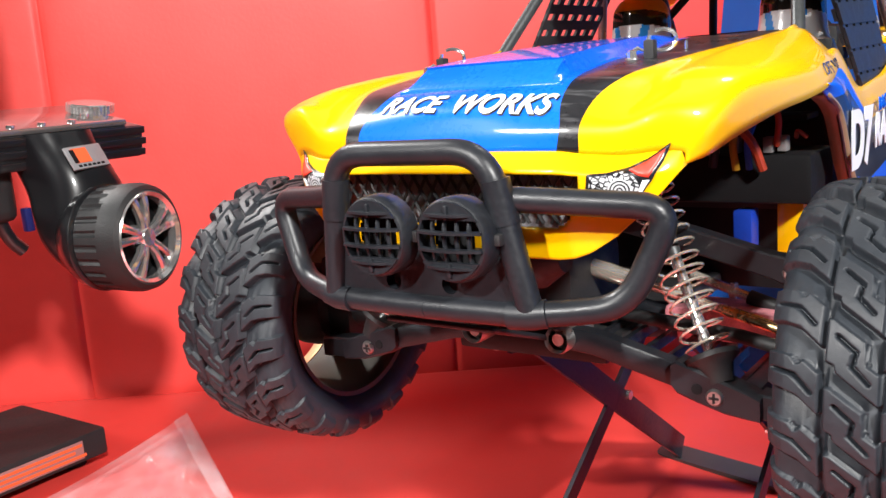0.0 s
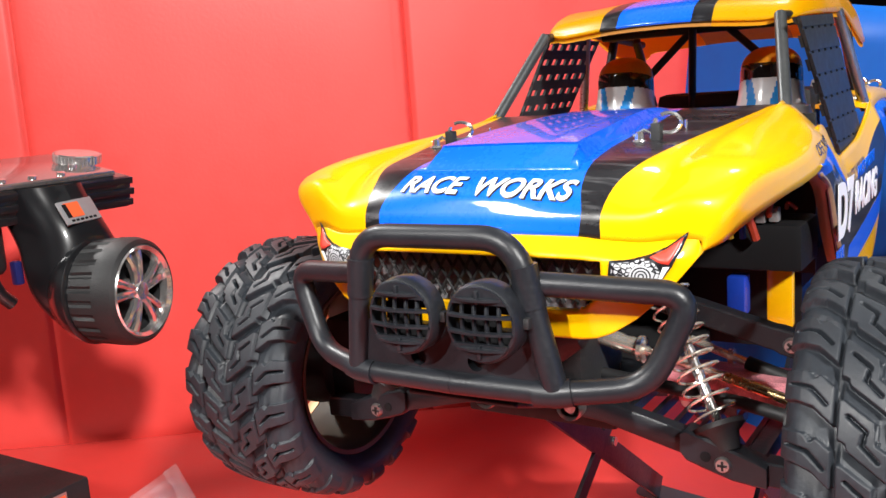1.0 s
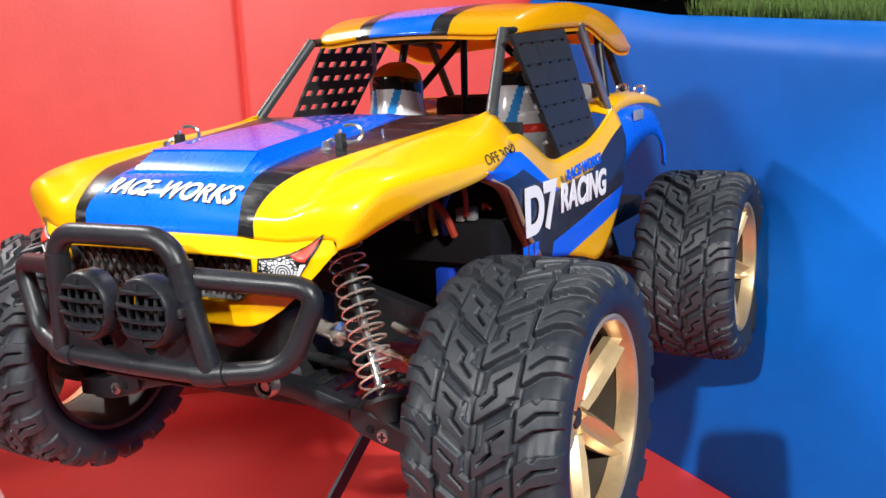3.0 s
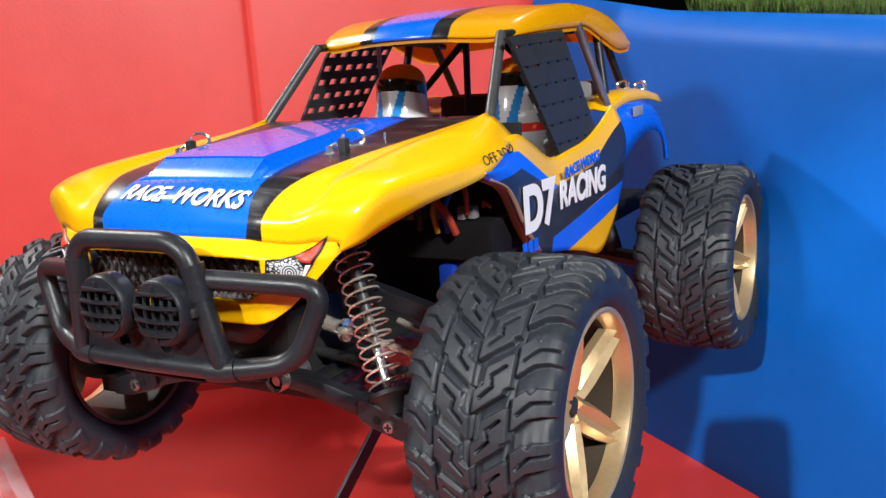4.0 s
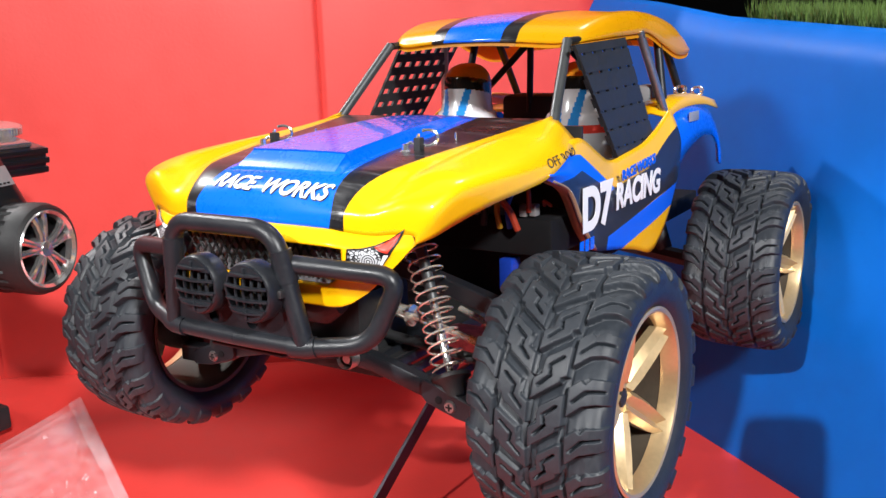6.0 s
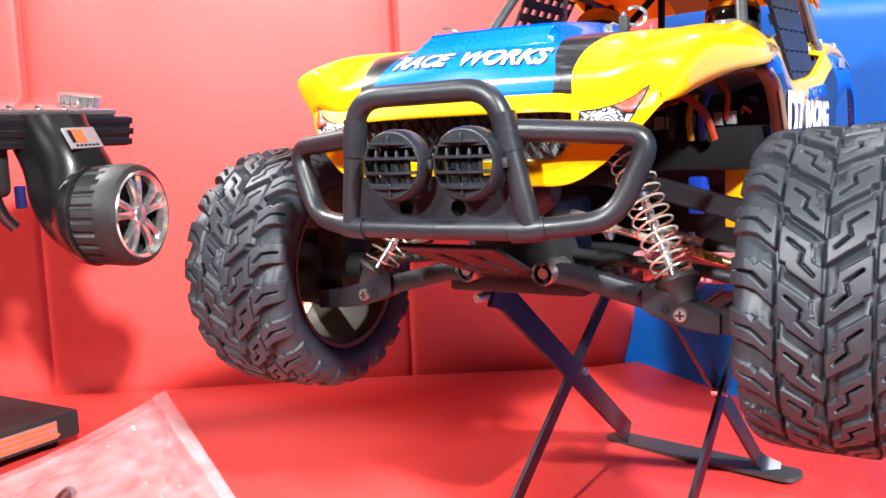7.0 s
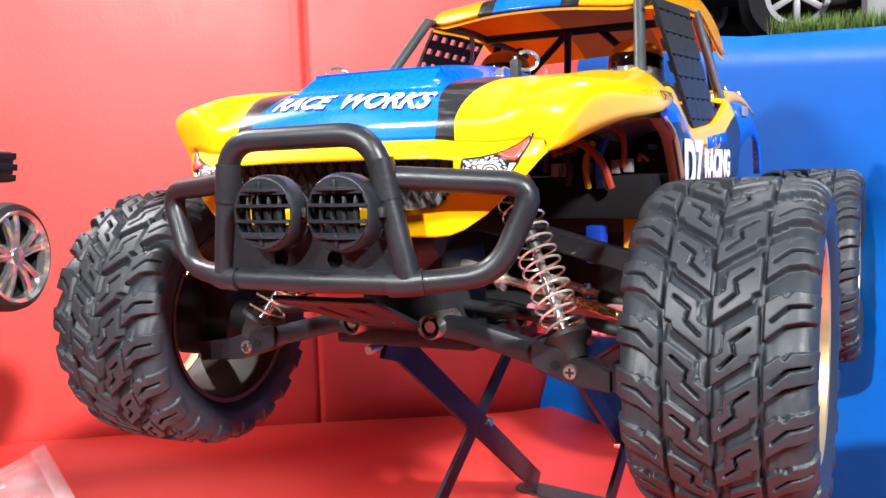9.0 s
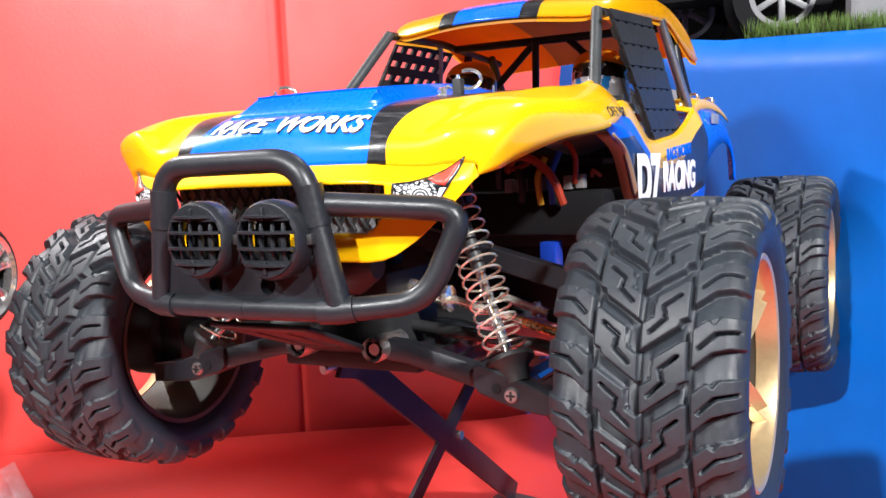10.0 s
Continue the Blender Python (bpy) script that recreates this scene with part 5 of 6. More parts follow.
def driver(x):
    prof = [(0.0126, 0.0), (0.0122, 0.0040), (0.0104, 0.0082), (0.0072, 0.0110), (0.0034, 0.0121), (-0.0010, 0.0124), (-0.0060, 0.0128), (-0.0110, 0.0138), (-0.0160, 0.0156), (-0.0230, 0.0180), (-0.0330, 0.0185)]
    fine = smooth_rows(prof, 9)
    grid = np.array([[(r * math.sin(a) * (1.0 if z > -0.012 else 1.08), -r * math.cos(a) * (0.95 + 0.10 * max(0, math.cos(a))) - 0.0016 * max(0.0, -z / 0.012), z) for a in np.linspace(-math.pi, math.pi, 121)] for z, r in fine])

    def pick(i, j, c):
        a = math.degrees(math.atan2(c.x, -c.y))
        brow = 0.0062 - 0.0022 * (abs(a) / 80) ** 2
        if abs(a) < 95 and brow - 0.0062 < c.z < brow:
            return 2
        if c.z >= brow and (abs(a) < 130 or c.z > 0.009):
            return 3
        if c.z < -0.0170 and c.z > -0.0200:
            return 4
        lean = abs(a) - 14 - max(0, c.z + 0.016) ** 1.5 * 9000
        return 1 if -8 < lean < 8 or (abs(a) > 100 and abs(a) < 122 and c.z < brow) else 0

    bm = skin(bmesh.new(), grid, pick)
    bmesh.ops.transform(bm, matrix=Matrix.Translation((x, 0.142, 0.2245)), verts=bm.verts)
    part("driver_doll", bm, [M_HELMET, M_HELMETBLUE, M_VISOR, M_ORANGE, M_REDPRINT], car, "plain doll with white and blue helmet", smooth=50)


driver(-0.0285)
driver(0.0345)


def body_clip(x, y, z):
    bm = block(bmesh.new(), (0.0030, 0.0030, 0.0080), (x, y, z + 0.0022), bevel=0.0006)
    post = part("body_post", bm, M_DULL, car, "black body post")
    ring = [Vector((x + 0.0026 + 0.0034 * math.cos(a), y + 0.002 + 0.0016 * math.cos(a), z + 0.0060 + 0.0028 * math.sin(a))) for a in np.linspace(2.6, 8.4, 18)]
    ring = [Vector((x - 0.007, y, z + 0.0025)), Vector((x - 0.004, y + 0.001, z + 0.0042)), Vector((x - 0.001, y, z + 0.0030))] + ring
    tip = lathe(bmesh.new(), [(z - 0.001, 0.0011), (z + 0.0010, 0.0011), (z + 0.0014, 0.0005), (z + 0.0040, 0.0004)], 10, "z", (x + 0.001, y + 0.024, 0.0016))
    part("washer", tip, M_CHROME, post, "small bright washer and pin")
    for dx, dy in ((-0.0045, -0.002), (-0.0020, 0.0035)):
        nut = lathe(bmesh.new(), [(z + 0.0002, 0.0022), (z + 0.0012, 0.0024), (z + 0.0018, 0.0014), (z + 0.0036, 0.0012), (z + 0.0040, 0.0)], 8, "z", (x + dx, y + dy, 0.0))
        part("nut", nut, M_CHROME, post, "bright nut at the foot of the post")
    part("clip", tube(bmesh.new(), ring, 0.0006, 6), M_CHROME, post, "bright wire body clip")


body_clip(0.0345, 0.000, 0.2085)
body_clip(-0.0345, 0.000, 0.2085)
for at in ((0.0560, 0.2260, 0.2155), (0.0600, 0.2440, 0.2140)):
    turns = [Vector((at[0] + 0.0030 * math.cos(a), at[1] + 0.0022 * math.sin(a) + 0.0006 * a, at[2] + 0.0028 + 0.0022 * math.sin(a))) for a in np.linspace(0, 12.0, 40)]
    part("rear_clip", tube(bmesh.new(), turns, 0.0006, 6), M_CHROME, car, "bright wire clip on the rear shoulder")


# ---- the stand ----
def stand():
    st = empty("folding_stand", label="dark steel folding scissor stand under the model car", category="stand")

    def strip(pts, w, t, mat, name, along):
        """A flat strip along points, w wide along `along`."""
        bm = bmesh.new()
        along = Vector(along).normalized()
        pts = [Vector(p) for p in pts]
        rings = []
        for i, p in enumerate(pts):
            d = (pts[min(i + 1, len(pts) - 1)] - pts[max(i - 1, 0)]).normalized()
            q = d.cross(along).normalized()
            rings.append([bm.verts.new(p + along * (a * w / 2) + q * (b * t / 2)) for a, b in ((-1, -1), (1, -1), (1, 1), (-1, 1))])
        for a, b in zip(rings, rings[1:]):
            for i in range(4):
                bm.faces.new((a[i], a[(i + 1) % 4], b[(i + 1) % 4], b[i]))
        bm.faces.new(rings[0])
        bm.faces.new(rings[-1])
        return part(name, bm, mat, st, smooth=30)

    # the stand is turned a little under the car: its two sides stand at unlike depths
    sides = (
        (-0.0376, (0.128, 0.0605), [(0.020, 0.1190), (0.043, 0.1130), (0.200, 0.0060), (0.203, 0.0015)], [(0.196, 0.1150), (0.020, 0.0040)]),
        (0.0372, (0.1035, 0.0650), [(0.046, 0.1190), (0.061, 0.1030), (0.184, 0.0060), (0.187, 0.0015)], [(0.178, 0.1150), (0.008, 0.0040)]),
    )
    for x, (ry, rz), a, b in sides:
        strip(rounded([(x * 0.72, *a[0]), (x * 0.9, *a[1]), (x, *a[2]), (x * 1.25, *a[3])], 0.006), 0.0115 if x < 0 else 0.0085, 0.0018, M_STAND, "leg", (0, 0.55, 0.85))
        strip([(x + 0.002, *b[0]), (x + 0.002, *b[1])], 0.0075, 0.0018, M_STAND, "leg", (0, -0.55, 0.85))
        bm = lathe(bmesh.new(), [(x - 0.003, 0.0), (x - 0.003, 0.0022), (x + 0.004, 0.0022), (x + 0.004, 0.0)], 16, "x", (0, ry, rz))
        part("rivet", bm, M_CHROME, st, "bright rivet")
        bm = lathe(bmesh.new(), [(-0.0045, 0.0), (-0.0045, 0.0014), (-0.0038, 0.0019), (0.004, 0.0019), (0.004, 0.0)], 16, "y", (x * 0.78, a[0][0] - 0.004, 0.1180))
        part("bolt", bm, M_DARKSTEEL, st)
    for y in (0.193, 0.016):
        out = [(0.050 + 0.006 * math.cos(a), 0.0085 * math.sin(a)) for a in np.linspace(-1.57, 1.57, 9)]
        out += [(-0.050 - 0.006 * math.cos(a), -0.0085 * math.sin(a)) for a in np.linspace(-1.57, 1.57, 9)]
        bm = plate(bmesh.new(), out, 0.0022, Matrix.Translation((0.003, y, 0.0005)) @ Matrix.Rotation(-0.2, 4, "Z"))
        part("foot_bar", bm, M_STEELGREY, st, "flat grey steel foot bar")
    for y in (0.034, 0.190):
        part("cross_bar", block(bmesh.new(), (0.072, 0.010, 0.0035), m=Matrix.Translation((0, y, 0.1215)) @ Matrix.Rotation(0.3 if y < 0.1 else -0.2, 4, "Z"), bevel=0.0008), M_STAND, st)


stand()


# ---- the hand controller ----
def controller():
    tx = empty("hand_controller", label="black pistol-grip radio controller with foam steering wheel", category="controller")
    tilt = Matrix.Translation((-0.0135, 0.0115, 0)) @ Matrix.Translation((-0.2405, 0, 0.2000)) @ Matrix.Rotation(radians(10), 4, "Y") @ Matrix.Translation((0.2405, 0, -0.2000))

    def tilted(bm):
        bm.transform(tilt)
        return bm

    head = part("head", tilted(block(bmesh.new(), (0.056, 0.110, 0.016), (-0.2655, -0.0200, 0.1895), bevel=0.002)), M_TX, tx, "ribbed black controller head")
    for z, over in ((0.1842, 0.0016), (0.1896, 0.0022), (0.1950, 0.0012)):
        part("rib", tilted(block(bmesh.new(), (0.056 + over, 0.110 + over, 0.0036), (-0.2655, -0.0200, z), bevel=0.0007)), M_TX, head)
    bm = block(bmesh.new(), (0.052, 0.104, 0.0030), (-0.2655, -0.0250, 0.1990), bevel=0.0010)
    part("top_plate", tilted(bm), M_TOPPLATE, head, "glossy top plate with small bright buttons")
    for k in range(5):
        bm = lathe(bmesh.new(), [(0.2002, 0.0), (0.2002, 0.0022), (0.2018, 0.0020), (0.2022, 0.0)], 12, "z", (-0.2440 if k < 4 else -0.2560, -0.0450 + 0.015 * k, 0))
        part("button", tilted(bm), M_CHROME, head, "small bright button")
    n = 36
    bm = lathe(bmesh.new(), [(0.2004, 0.0110), (0.2046, 0.0110), (0.2052, 0.0104), (0.2054, 0.0)], 36, "z", (-0.2657, 0.0250, 0))
    for k in range(n):
        a = 2 * math.pi * k / n
        block(bm, (0.0010, 0.0009, 0.0040), m=Matrix.Translation((-0.2657 + 0.0111 * math.cos(a), 0.0250 + 0.0111 * math.sin(a), 0.2028)) @ Matrix.Rotation(a, 4, "Z"))
    part("dial", tilted(bm), M_CHROME, tx, "knurled chrome dial")
    part("antenna", block(bmesh.new(), (0.009, 0.011, 0.150), (-0.2620, -0.0290, 0.2760), bevel=0.003), M_TX, tx, "black flat antenna")
    # neck, bowl and wheel on one axis towards +x
    axis = Vector((0.966, 0.259, 0))
    face = Vector((-0.2050, 0.0090, 0.1490))
    turn = Matrix.Translation(face) @ Matrix.Rotation(math.atan2(axis.y, axis.x), 4, "Z") @ Matrix.Diagonal((1.0, 1.09, 1.09, 1.0))
    rings = []
    for z, front, y, w, h in ((0.1975, -0.2420, -0.0020, 0.0150, 0.0160), (0.1900, -0.2375, -0.0018, 0.0146, 0.0170), (0.1800, -0.2306, -0.0010, 0.0148, 0.0175), (0.1700, -0.2272, 0.0005, 0.0165, 0.0165), (0.1580, -0.2268, 0.0020, 0.0200, 0.0145), (0.1460, -0.2268, 0.0028, 0.0195, 0.0120), (0.1350, -0.2272, 0.0028, 0.0130, 0.0085), (0.1290, -0.2276, 0.0028, 0.0060, 0.0040)):
        ring = []
        for a in np.linspace(0, 2 * math.pi, 41):
            c, d = math.cos(a), math.sin(a)
            c, d = math.copysign(abs(c) ** 0.62, c), math.copysign(abs(d) ** 0.62, d)
            ring.append((front - h + h * c, y + w * d + 0.20 * h * c, z))
        rings.append(ring)
    part("neck", skin(bmesh.new(), smooth_rows(rings, 5)), M_TX, tx, "smooth glossy black neck", smooth=60)
    bm = lathe(bmesh.new(), [(-0.046, 0.0), (-0.0445, 0.009), (-0.037, 0.017), (-0.029, 0.0214), (-0.0250, 0.0222), (-0.0240, 0.0212), (-0.0225, 0.0)], 48)
    bm.transform(turn)
    part("bowl", bm, M_TX, tx)
    prof = [(-0.0235, 0.0160), (-0.0235, 0.0206), (-0.0222, 0.0214), (-0.0200, 0.0217), (-0.0150, 0.0219), (-0.0110, 0.0221), (-0.0102, 0.0222), (-0.0050, 0.0222), (-0.0015, 0.0212), (0.0, 0.0195), (-0.0010, 0.0186), (-0.0060, 0.0184), (-0.0120, 0.0178)]
    grid = []
    for x, r in prof:
        ring = []
        for k in range(145):
            cut_in = 0.0009 if k % 6 in (0, 1) and -0.0230 < x < -0.0104 and r > 0.02 else 0.0
            a = 2 * math.pi * k / 144
            ring.append((x, (r - cut_in) * math.cos(a), (r - cut_in) * math.sin(a)))
        grid.append(ring)
    bm = skin(bmesh.new(), np.array(grid))
    bm.transform(turn)
    wheel = part("steering_wheel", bm, M_FOAM, tx, "grey ribbed foam steering wheel", smooth=25)
    bm = lathe(bmesh.new(), [(-0.0040, 0.0190), (-0.0008, 0.0192), (0.0002, 0.0184), (-0.0012, 0.0170), (-0.0050, 0.0166)], 56, closed=True)
    bm.transform(turn)
    part("wheel_ring", bm, M_CHROME, wheel, "chrome wheel ring")
    bm = lathe(bmesh.new(), [(-0.0100, 0.0), (-0.0100, 0.0052), (-0.0030, 0.0048), (-0.0012, 0.0036), (-0.0008, 0.0)], 24)
    bm.transform(turn)
    part("wheel_hub", bm, M_CHROME, wheel, "chrome wheel hub")
    bm = lathe(bmesh.new(), [(-0.0110, 0.0), (-0.0110, 0.0178), (-0.0104, 0.0)], 32)
    bm.transform(turn)
    part("wheel_back", bm, M_PIT, wheel)
    for k in range(10):
        a = 2 * math.pi * (k // 2) / 5 + 0.4 + (-0.20 if k % 2 else 0.20)
        c, d = math.cos(a), math.sin(a)
        rows = [(0.0040, 0.0018, -0.0016), (0.0080, 0.0014, -0.0010), (0.0130, 0.0015, -0.0012), (0.0175, 0.0022, -0.0022)]
        bm = bmesh.new()
        rings = []
        for r, w, x in rows:
            ring = [(x - 0.0030, -w), (x - 0.0008, -w), (x, -w * 0.35), (x, w * 0.35), (x - 0.0008, w), (x - 0.0030, w)]
            rings.append([bm.verts.new((q, r * c - e * d, r * d + e * c)) for q, e in ring])
        for u, v in zip(rings, rings[1:]):
            for i in range(6):
                bm.faces.new((u[i], u[(i + 1) % 6], v[(i + 1) % 6], v[i]))
        bm.faces.new(rings[0])
        bm.faces.new(rings[-1])
        bm.transform(turn)
        part("wheel_spoke", bm, M_CHROME, wheel, "slim chrome spoke", smooth=20)
    for k in range(5):
        a = 2 * math.pi * k / 5 + 0.4
        bm = lathe(bmesh.new(), [(-0.0040, 0.0), (-0.0040, 0.0016), (-0.0018, 0.0013), (-0.0014, 0.0)], 10, "x", (0, 0.0070 * math.cos(a), 0.0070 * math.sin(a)))
        bm.transform(turn)
        part("wheel_nut", bm, M_CHROME, wheel, "chrome nut")
    # maker's plate, lying on the sloping front of the neck
    across, down = Vector((-0.17, 0.985, 0.02)).normalized(), Vector((0.53, 0.06, -0.84)).normalized()
    flat = across.cross(down) * -1
    at = Vector((-0.2338, 0.0011, 0.1856)) + flat * 0.0004
    m = Matrix(((flat.x, across.x, -down.x, at.x), (flat.y, across.y, -down.y, at.y), (flat.z, across.z, -down.z, at.z), (0, 0, 0, 1)))
    bm = block(bmesh.new(), (0.0012, 0.0205, 0.0116), m=m, bevel=0.0004)
    pl = part("badge", bm, M_BADGE, tx, "silver badge with orange mark")
    bm = block(bmesh.new(), (0.0006, 0.0085, 0.0074), m=m @ Matrix.Translation((0.0006, -0.0030, 0.0008)))
    part("badge_mark", bm, M_ORANGEPRINT, pl, smooth=0)
    bm = block(bmesh.new(), (0.0006, 0.0022, 0.0068), m=m @ Matrix.Translation((0.0007, -0.0072, 0.0006)))
    for k in range(6):
        block(bm, (0.0006, 0.0016, 0.0010), m=m @ Matrix.Translation((0.0006, -0.0065 + 0.0026 * k, -0.0044)))
    part("badge_print", bm, M_PIT, pl, "small black bars of print", smooth=0)
    bm = block(bmesh.new(), (0.050, 0.052, 0.030), (-0.2850, -0.0440, 0.1740), bevel=0.006, seg=3)
    part("lower_case", bm, M_DULL, tx, "dull black lower case of the head")
    # trigger and guard
    bm = tube(bmesh.new(), smooth_rows([(-0.2650, -0.0230, 0.1800), (-0.2665, -0.0255, 0.1640), (-0.2660, -0.0225, 0.1520), (-0.2650, -0.0170, 0.1450)], 4), 0.0032, 10)
    part("trigger", bm, M_TX, tx, "curved black trigger")
    bm = block(bmesh.new(), (0.0045, 0.004, 0.011), (-0.2630, -0.0140, 0.1590), bevel=0.001)
    part("switch", bm, M_NAVYPART, tx, "small dark blue switch")
    # grip and foot
    bm = tube(bmesh.new(), [(-0.300, -0.060, 0.1850), (-0.318, -0.064, 0.1200), (-0.335, -0.045, 0.0390)], [0.017, 0.015, 0.019], 20)
    part("grip", bm, M_TX, tx, "black pistol grip")
    bm = block(bmesh.new(), (0.080, 0.088, 0.0145), (-0.3240, -0.0220, 0.0348), bevel=0.002)
    foot = part("foot", bm, M_DULL, tx, "flat black battery foot")
    for x in (-0.352, -0.298):
        for y in (-0.054, 0.010):
            low = seat_height(x, y)
            part("rubber_pad", lathe(bmesh.new(), [(low, 0.0), (low, 0.006), (0.0285, 0.0065), (0.0285, 0.0)], 16, "z", (x, y, 0)), M_PIT, foot)
    bm = block(bmesh.new(), (0.0008, 0.060, 0.0095), (-0.2841, -0.0220, 0.0345), bevel=0.0003)
    lb = part("foot_label", bm, M_LABEL, foot, "pale pink and orange printed label")
    bm = bmesh.new()
    for k, w in enumerate((0.050, 0.042, 0.054)):
        block(bm, (0.0004, w, 0.0014), (-0.2836, -0.0180, 0.0372 - k * 0.0028))
    part("label_print", bm, M_ORANGEPRINT, lb, "orange printed bars", smooth=0)


M_TOPPLATE = material("smoked_top", (0.30, 0.27, 0.27), 0.14, metal=0.7, coat=0.6, vary=0.1)
M_BADGE = material("dim_badge", (0.30, 0.30, 0.31), 0.45, metal=0.3, vary=0.1)
M_NAVYPART = material("dark_blue_plastic", (0.012, 0.016, 0.10), 0.35)
M_LABEL = material("pale_label", (0.34, 0.16, 0.15), 0.5, vary=0.1)
controller()


# ---- the clear bag ----
def bag():
    T, L, R, F = Vector((-0.2215, 0.0275, 0.0570)), Vector((-0.276, -0.094, 0.030)), Vector((-0.1120, -0.0150, 0.005)), Vector((-0.120, -0.170, 0.004))
    n = 90

    def film_at(u, v):
        """A point of the bag's upper film and the seat below it."""
        p = T.lerp(L, u).lerp(R.lerp(F, u), v) + Vector((0.015, -0.018, -0.003)) * math.sin(math.pi * u) * (1 - v) ** 2
        rim = min(1.0, 8 * min(v, 1 - v, u, 1 - u))
        q = Vector((p.x * 24 + 0.8 * noise.noise(p * 30), p.y * 24, 2))
        crease = (0.5 - abs(noise.noise(q))) * 0.012 + (0.5 - abs(noise.noise(q * 2.2))) * 0.0050 + (0.5 - abs(noise.noise(q * 6.0))) * 0.0014
        ground = seat_height(p.x, p.y)
        high = max(ground + 0.002, p.z + rim * (crease - 0.006) + 0.004 * rim * math.sin(math.pi * v))
        return p, rim, ground, high

    top, low = np.zeros((n, n, 3)), np.zeros((n, n, 3))
    for i in range(n):
        for j in range(n):
            p, rim, ground, high = film_at(i / (n - 1), j / (n - 1))
            top[i, j] = (p.x, p.y, high)
            low[i, j] = (p.x, p.y, ground + 0.0010 + max(0.0, p.z - ground - 0.001) * (1 - rim) ** 2 * 0.9)
    bm = skin(bmesh.new(), top)
    skin(bm, low)
    ob = part("plastic_bag", bm, M_FILM, None, smooth=60, out=(0, 0, 1))
    ob.visible_shadow = False
    tagged(ob, "crumpled clear plastic bag lying on the red seat", "plastic bag")
    seam = np.array([[(p.x, p.y, high + 0.0006) for p, rim, ground, high in (film_at(u, v) for v in np.linspace(0.0, 1.0, 60))] for u in (0.0, 0.02, 0.045)])
    strip = part("sealed_edge", skin(bmesh.new(), seam), M_SEAL, ob, "milky sealed edge of the bag", smooth=60, out=(0, 0, 1))
    strip.visible_shadow = False
    card = part("paper_card", block(bmesh.new(), (0.075, 0.050, 0.0010), m=Matrix.Translation((-0.172, -0.020, seat_height(-0.172, -0.020) + 0.0020)) @ Matrix.Rotation(radians(-48), 4, "Z")), M_GREYCARD, None, smooth=0)
    tagged(card, "plain grey card inside the clear bag", "card")
    bm = tube(bmesh.new(), [(-0.2300, -0.0790, 0.0330), (-0.2070, -0.0640, 0.0330), (-0.1830, -0.0484, 0.0325), (-0.1820, -0.0478, 0.0325), (-0.1670, -0.0380, 0.0320)], [0.0034, 0.0034, 0.0033, 0.0042, 0.0042], 14)
    tube(bm, [(-0.2020, -0.0420, 0.0340), (-0.1930, -0.0530, 0.0340), (-0.1840, -0.0640, 0.0335)], [0.0038, 0.0044, 0.0036], 12)
    bm.transform(Matrix.Translation((-0.0010, -0.0040, -0.0012)))
    tool = part("antenna_mount", bm, M_TX, None)
    tagged(tool, "small black plastic rod with crosspiece lying on the bag", "spare part")


bag()


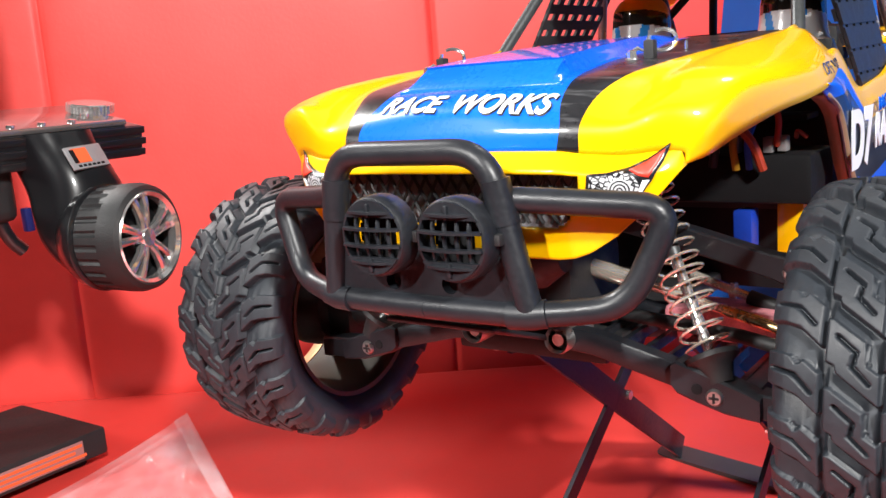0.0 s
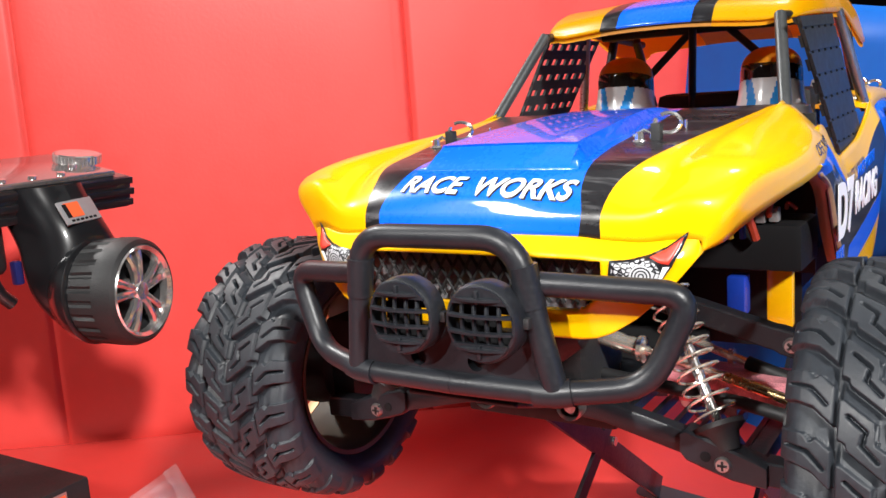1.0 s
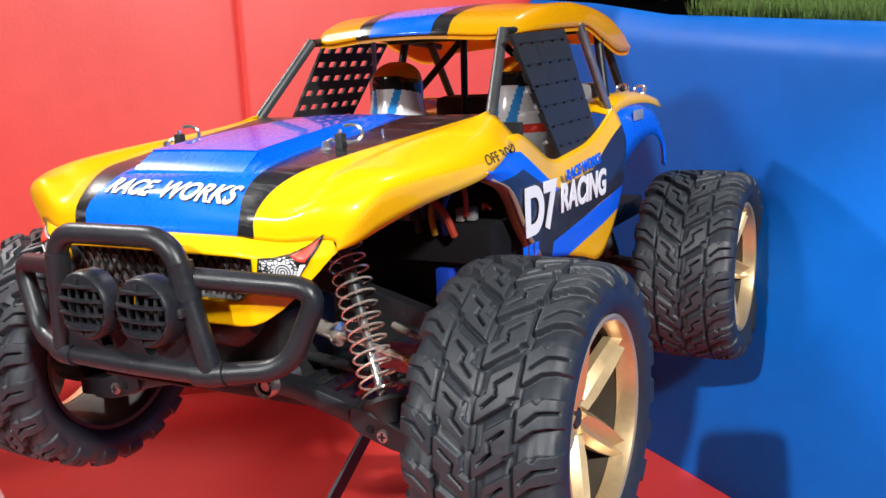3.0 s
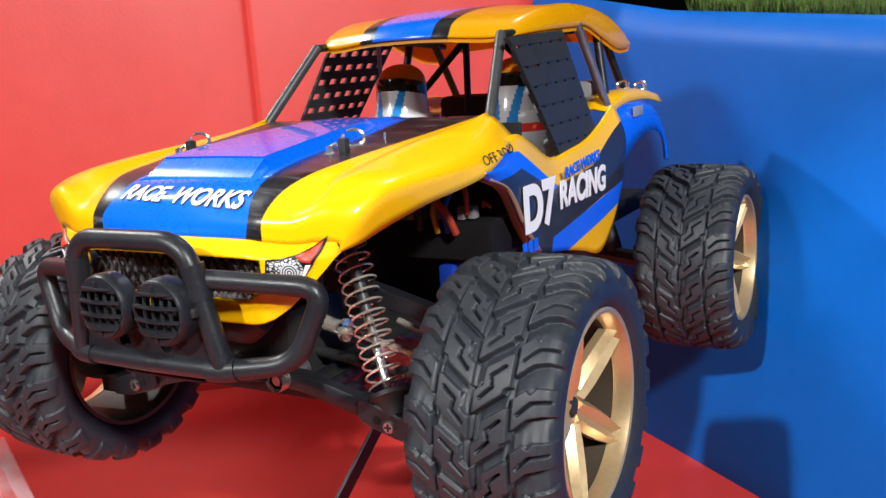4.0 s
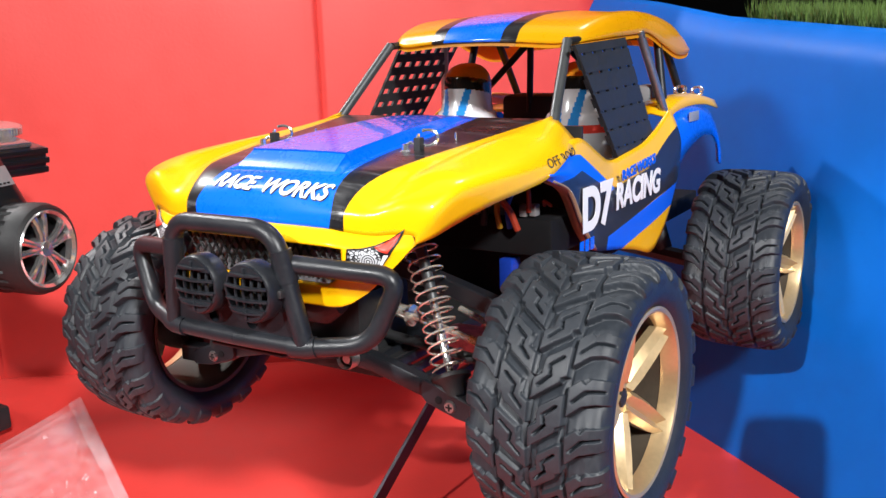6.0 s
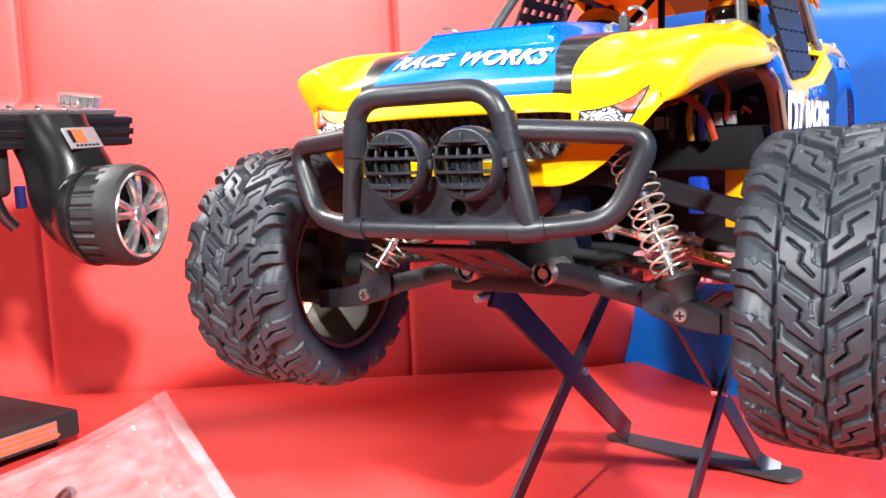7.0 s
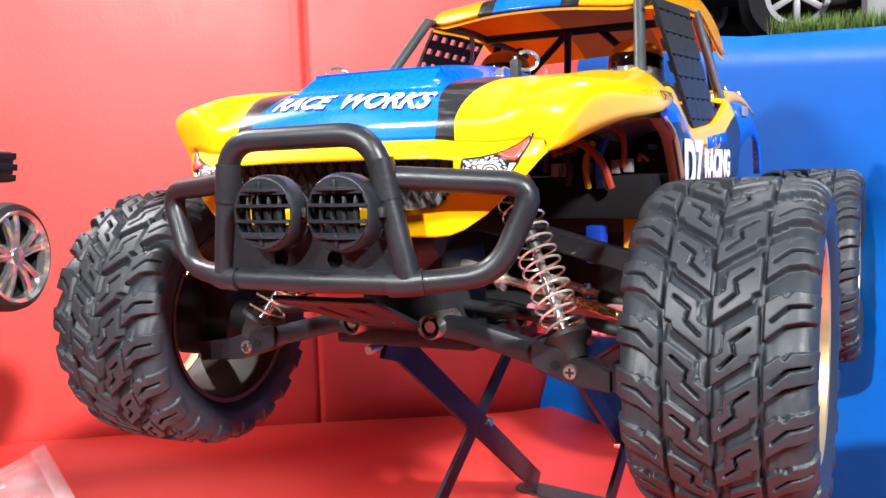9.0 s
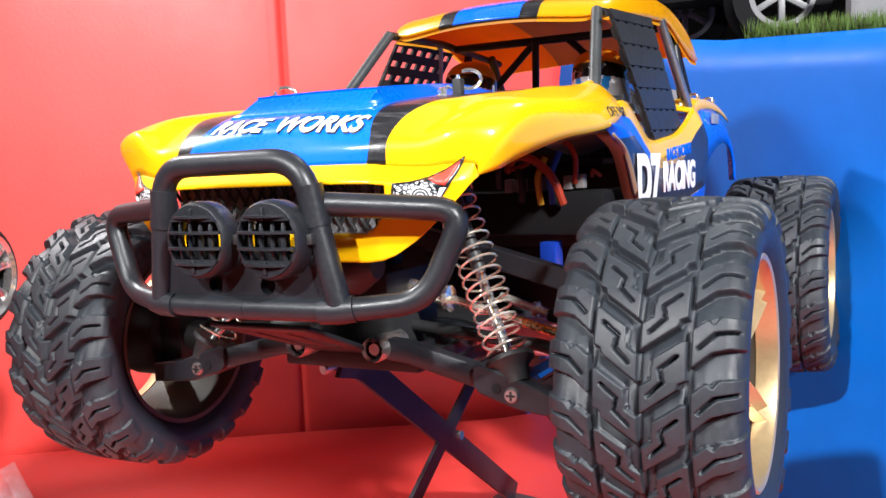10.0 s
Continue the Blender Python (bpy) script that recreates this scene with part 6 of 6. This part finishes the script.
# ---- behind the side panel ----
def turf():
    base = CORNER + E2 * 0.178
    back = -PANEL_N
    # added support; the shading at the turf's foot is put into its colour
    bm = bmesh.new()
    out = [(0, 0.046), (0.42, 0.046), (0.42, 0.33), (0, 0.33)]
    m = Matrix.Translation(base + Vector((0, 0, 0.2455))) @ Matrix(((E2.x, back.x, 0, 0), (E2.y, back.y, 0, 0), (-0.10, 0, 1, 0), (0, 0, 0, 1)))
    plate(bm, out, 0.0105, m)
    tray = part("turf_support", bm, M_HALLDARK, None, smooth=0)
    tagged(tray, "added support under the artificial turf, foot shading in its dark colour", "tray", kind="structure")
    rnd = random.Random(7)
    verts, faces = [], []
    for k in range(15000):
        a, b = rnd.uniform(0, 0.4), 0.048 + 0.16 * rnd.random() ** 1.6
        p = m @ Vector((a, b, 0.0105))
        h, w = rnd.uniform(0.007, 0.015), 0.0006
        d = Vector((rnd.uniform(-1, 1), rnd.uniform(-1, 1), 0))
        q = Vector((-d.y, d.x, 0)).normalized() * w
        tip = p + Vector((0, 0, h)) + d * 0.004
        i = len(verts)
        verts += [p - q, p + q, tip]
        faces.append((i, i + 1, i + 2))
    me = bpy.data.meshes.new("artificial_turf")
    me.from_pydata([tuple(v) for v in verts], [], faces)
    me.materials.append(M_TURF)
    tagged(new("artificial_turf", me), "bright green artificial turf on the side panel", "turf", kind="stuff")


turf()


# ---- other goods far behind ----
def display_model():
    dm = empty("display_truck", label="dark model truck with silver rims parked on the turf", category="model truck")
    way = Vector((0.35, -0.93, 0))
    for c, r in (((0.060, 0.530, 0.312), 0.040), ((-0.030, 0.600, 0.318), 0.040)):
        m = Matrix.Translation(c) @ Matrix.Rotation(math.atan2(way.y, way.x), 4, "Z")
        bm = lathe(bmesh.new(), [(-0.016, r * 0.62), (-0.016, r * 0.95), (-0.010, r), (0.010, r), (0.016, r * 0.95), (0.016, r * 0.62)], 40, caps=False)
        bm.transform(m)
        w = part("wheel", bm, M_PIT, dm, "black tyre")
        bm = lathe(bmesh.new(), [(0.014, r * 0.64), (0.0165, r * 0.64), (0.0165, r * 0.54), (0.006, r * 0.54)], 32, closed=True)
        for k in range(6):
            block(bm, (0.004, r * 0.13, r * 0.5), m=Matrix.Rotation(k * math.pi / 3, 4, "X") @ Matrix.Translation((0.012, 0, r * 0.32)), bevel=0.001)
        bm.transform(m)
        part("rim", bm, M_DIMSILVER, w, "silver spoked rim")
    bm = block(bmesh.new(), (0.150, 0.09, 0.05), (0.03, 0.600, 0.345), bevel=0.01)
    part("body", bm, M_HALLDARK, dm, "dark truck body")
    bm = block(bmesh.new(), (0.060, 0.010, 0.050), m=Matrix.Translation((0.140, 0.500, 0.300)) @ Matrix.Rotation(0.5, 4, "Z"), bevel=0.003)
    part("side_guard", bm, M_DIMSILVER, dm, "pale grey side guard")


display_model()
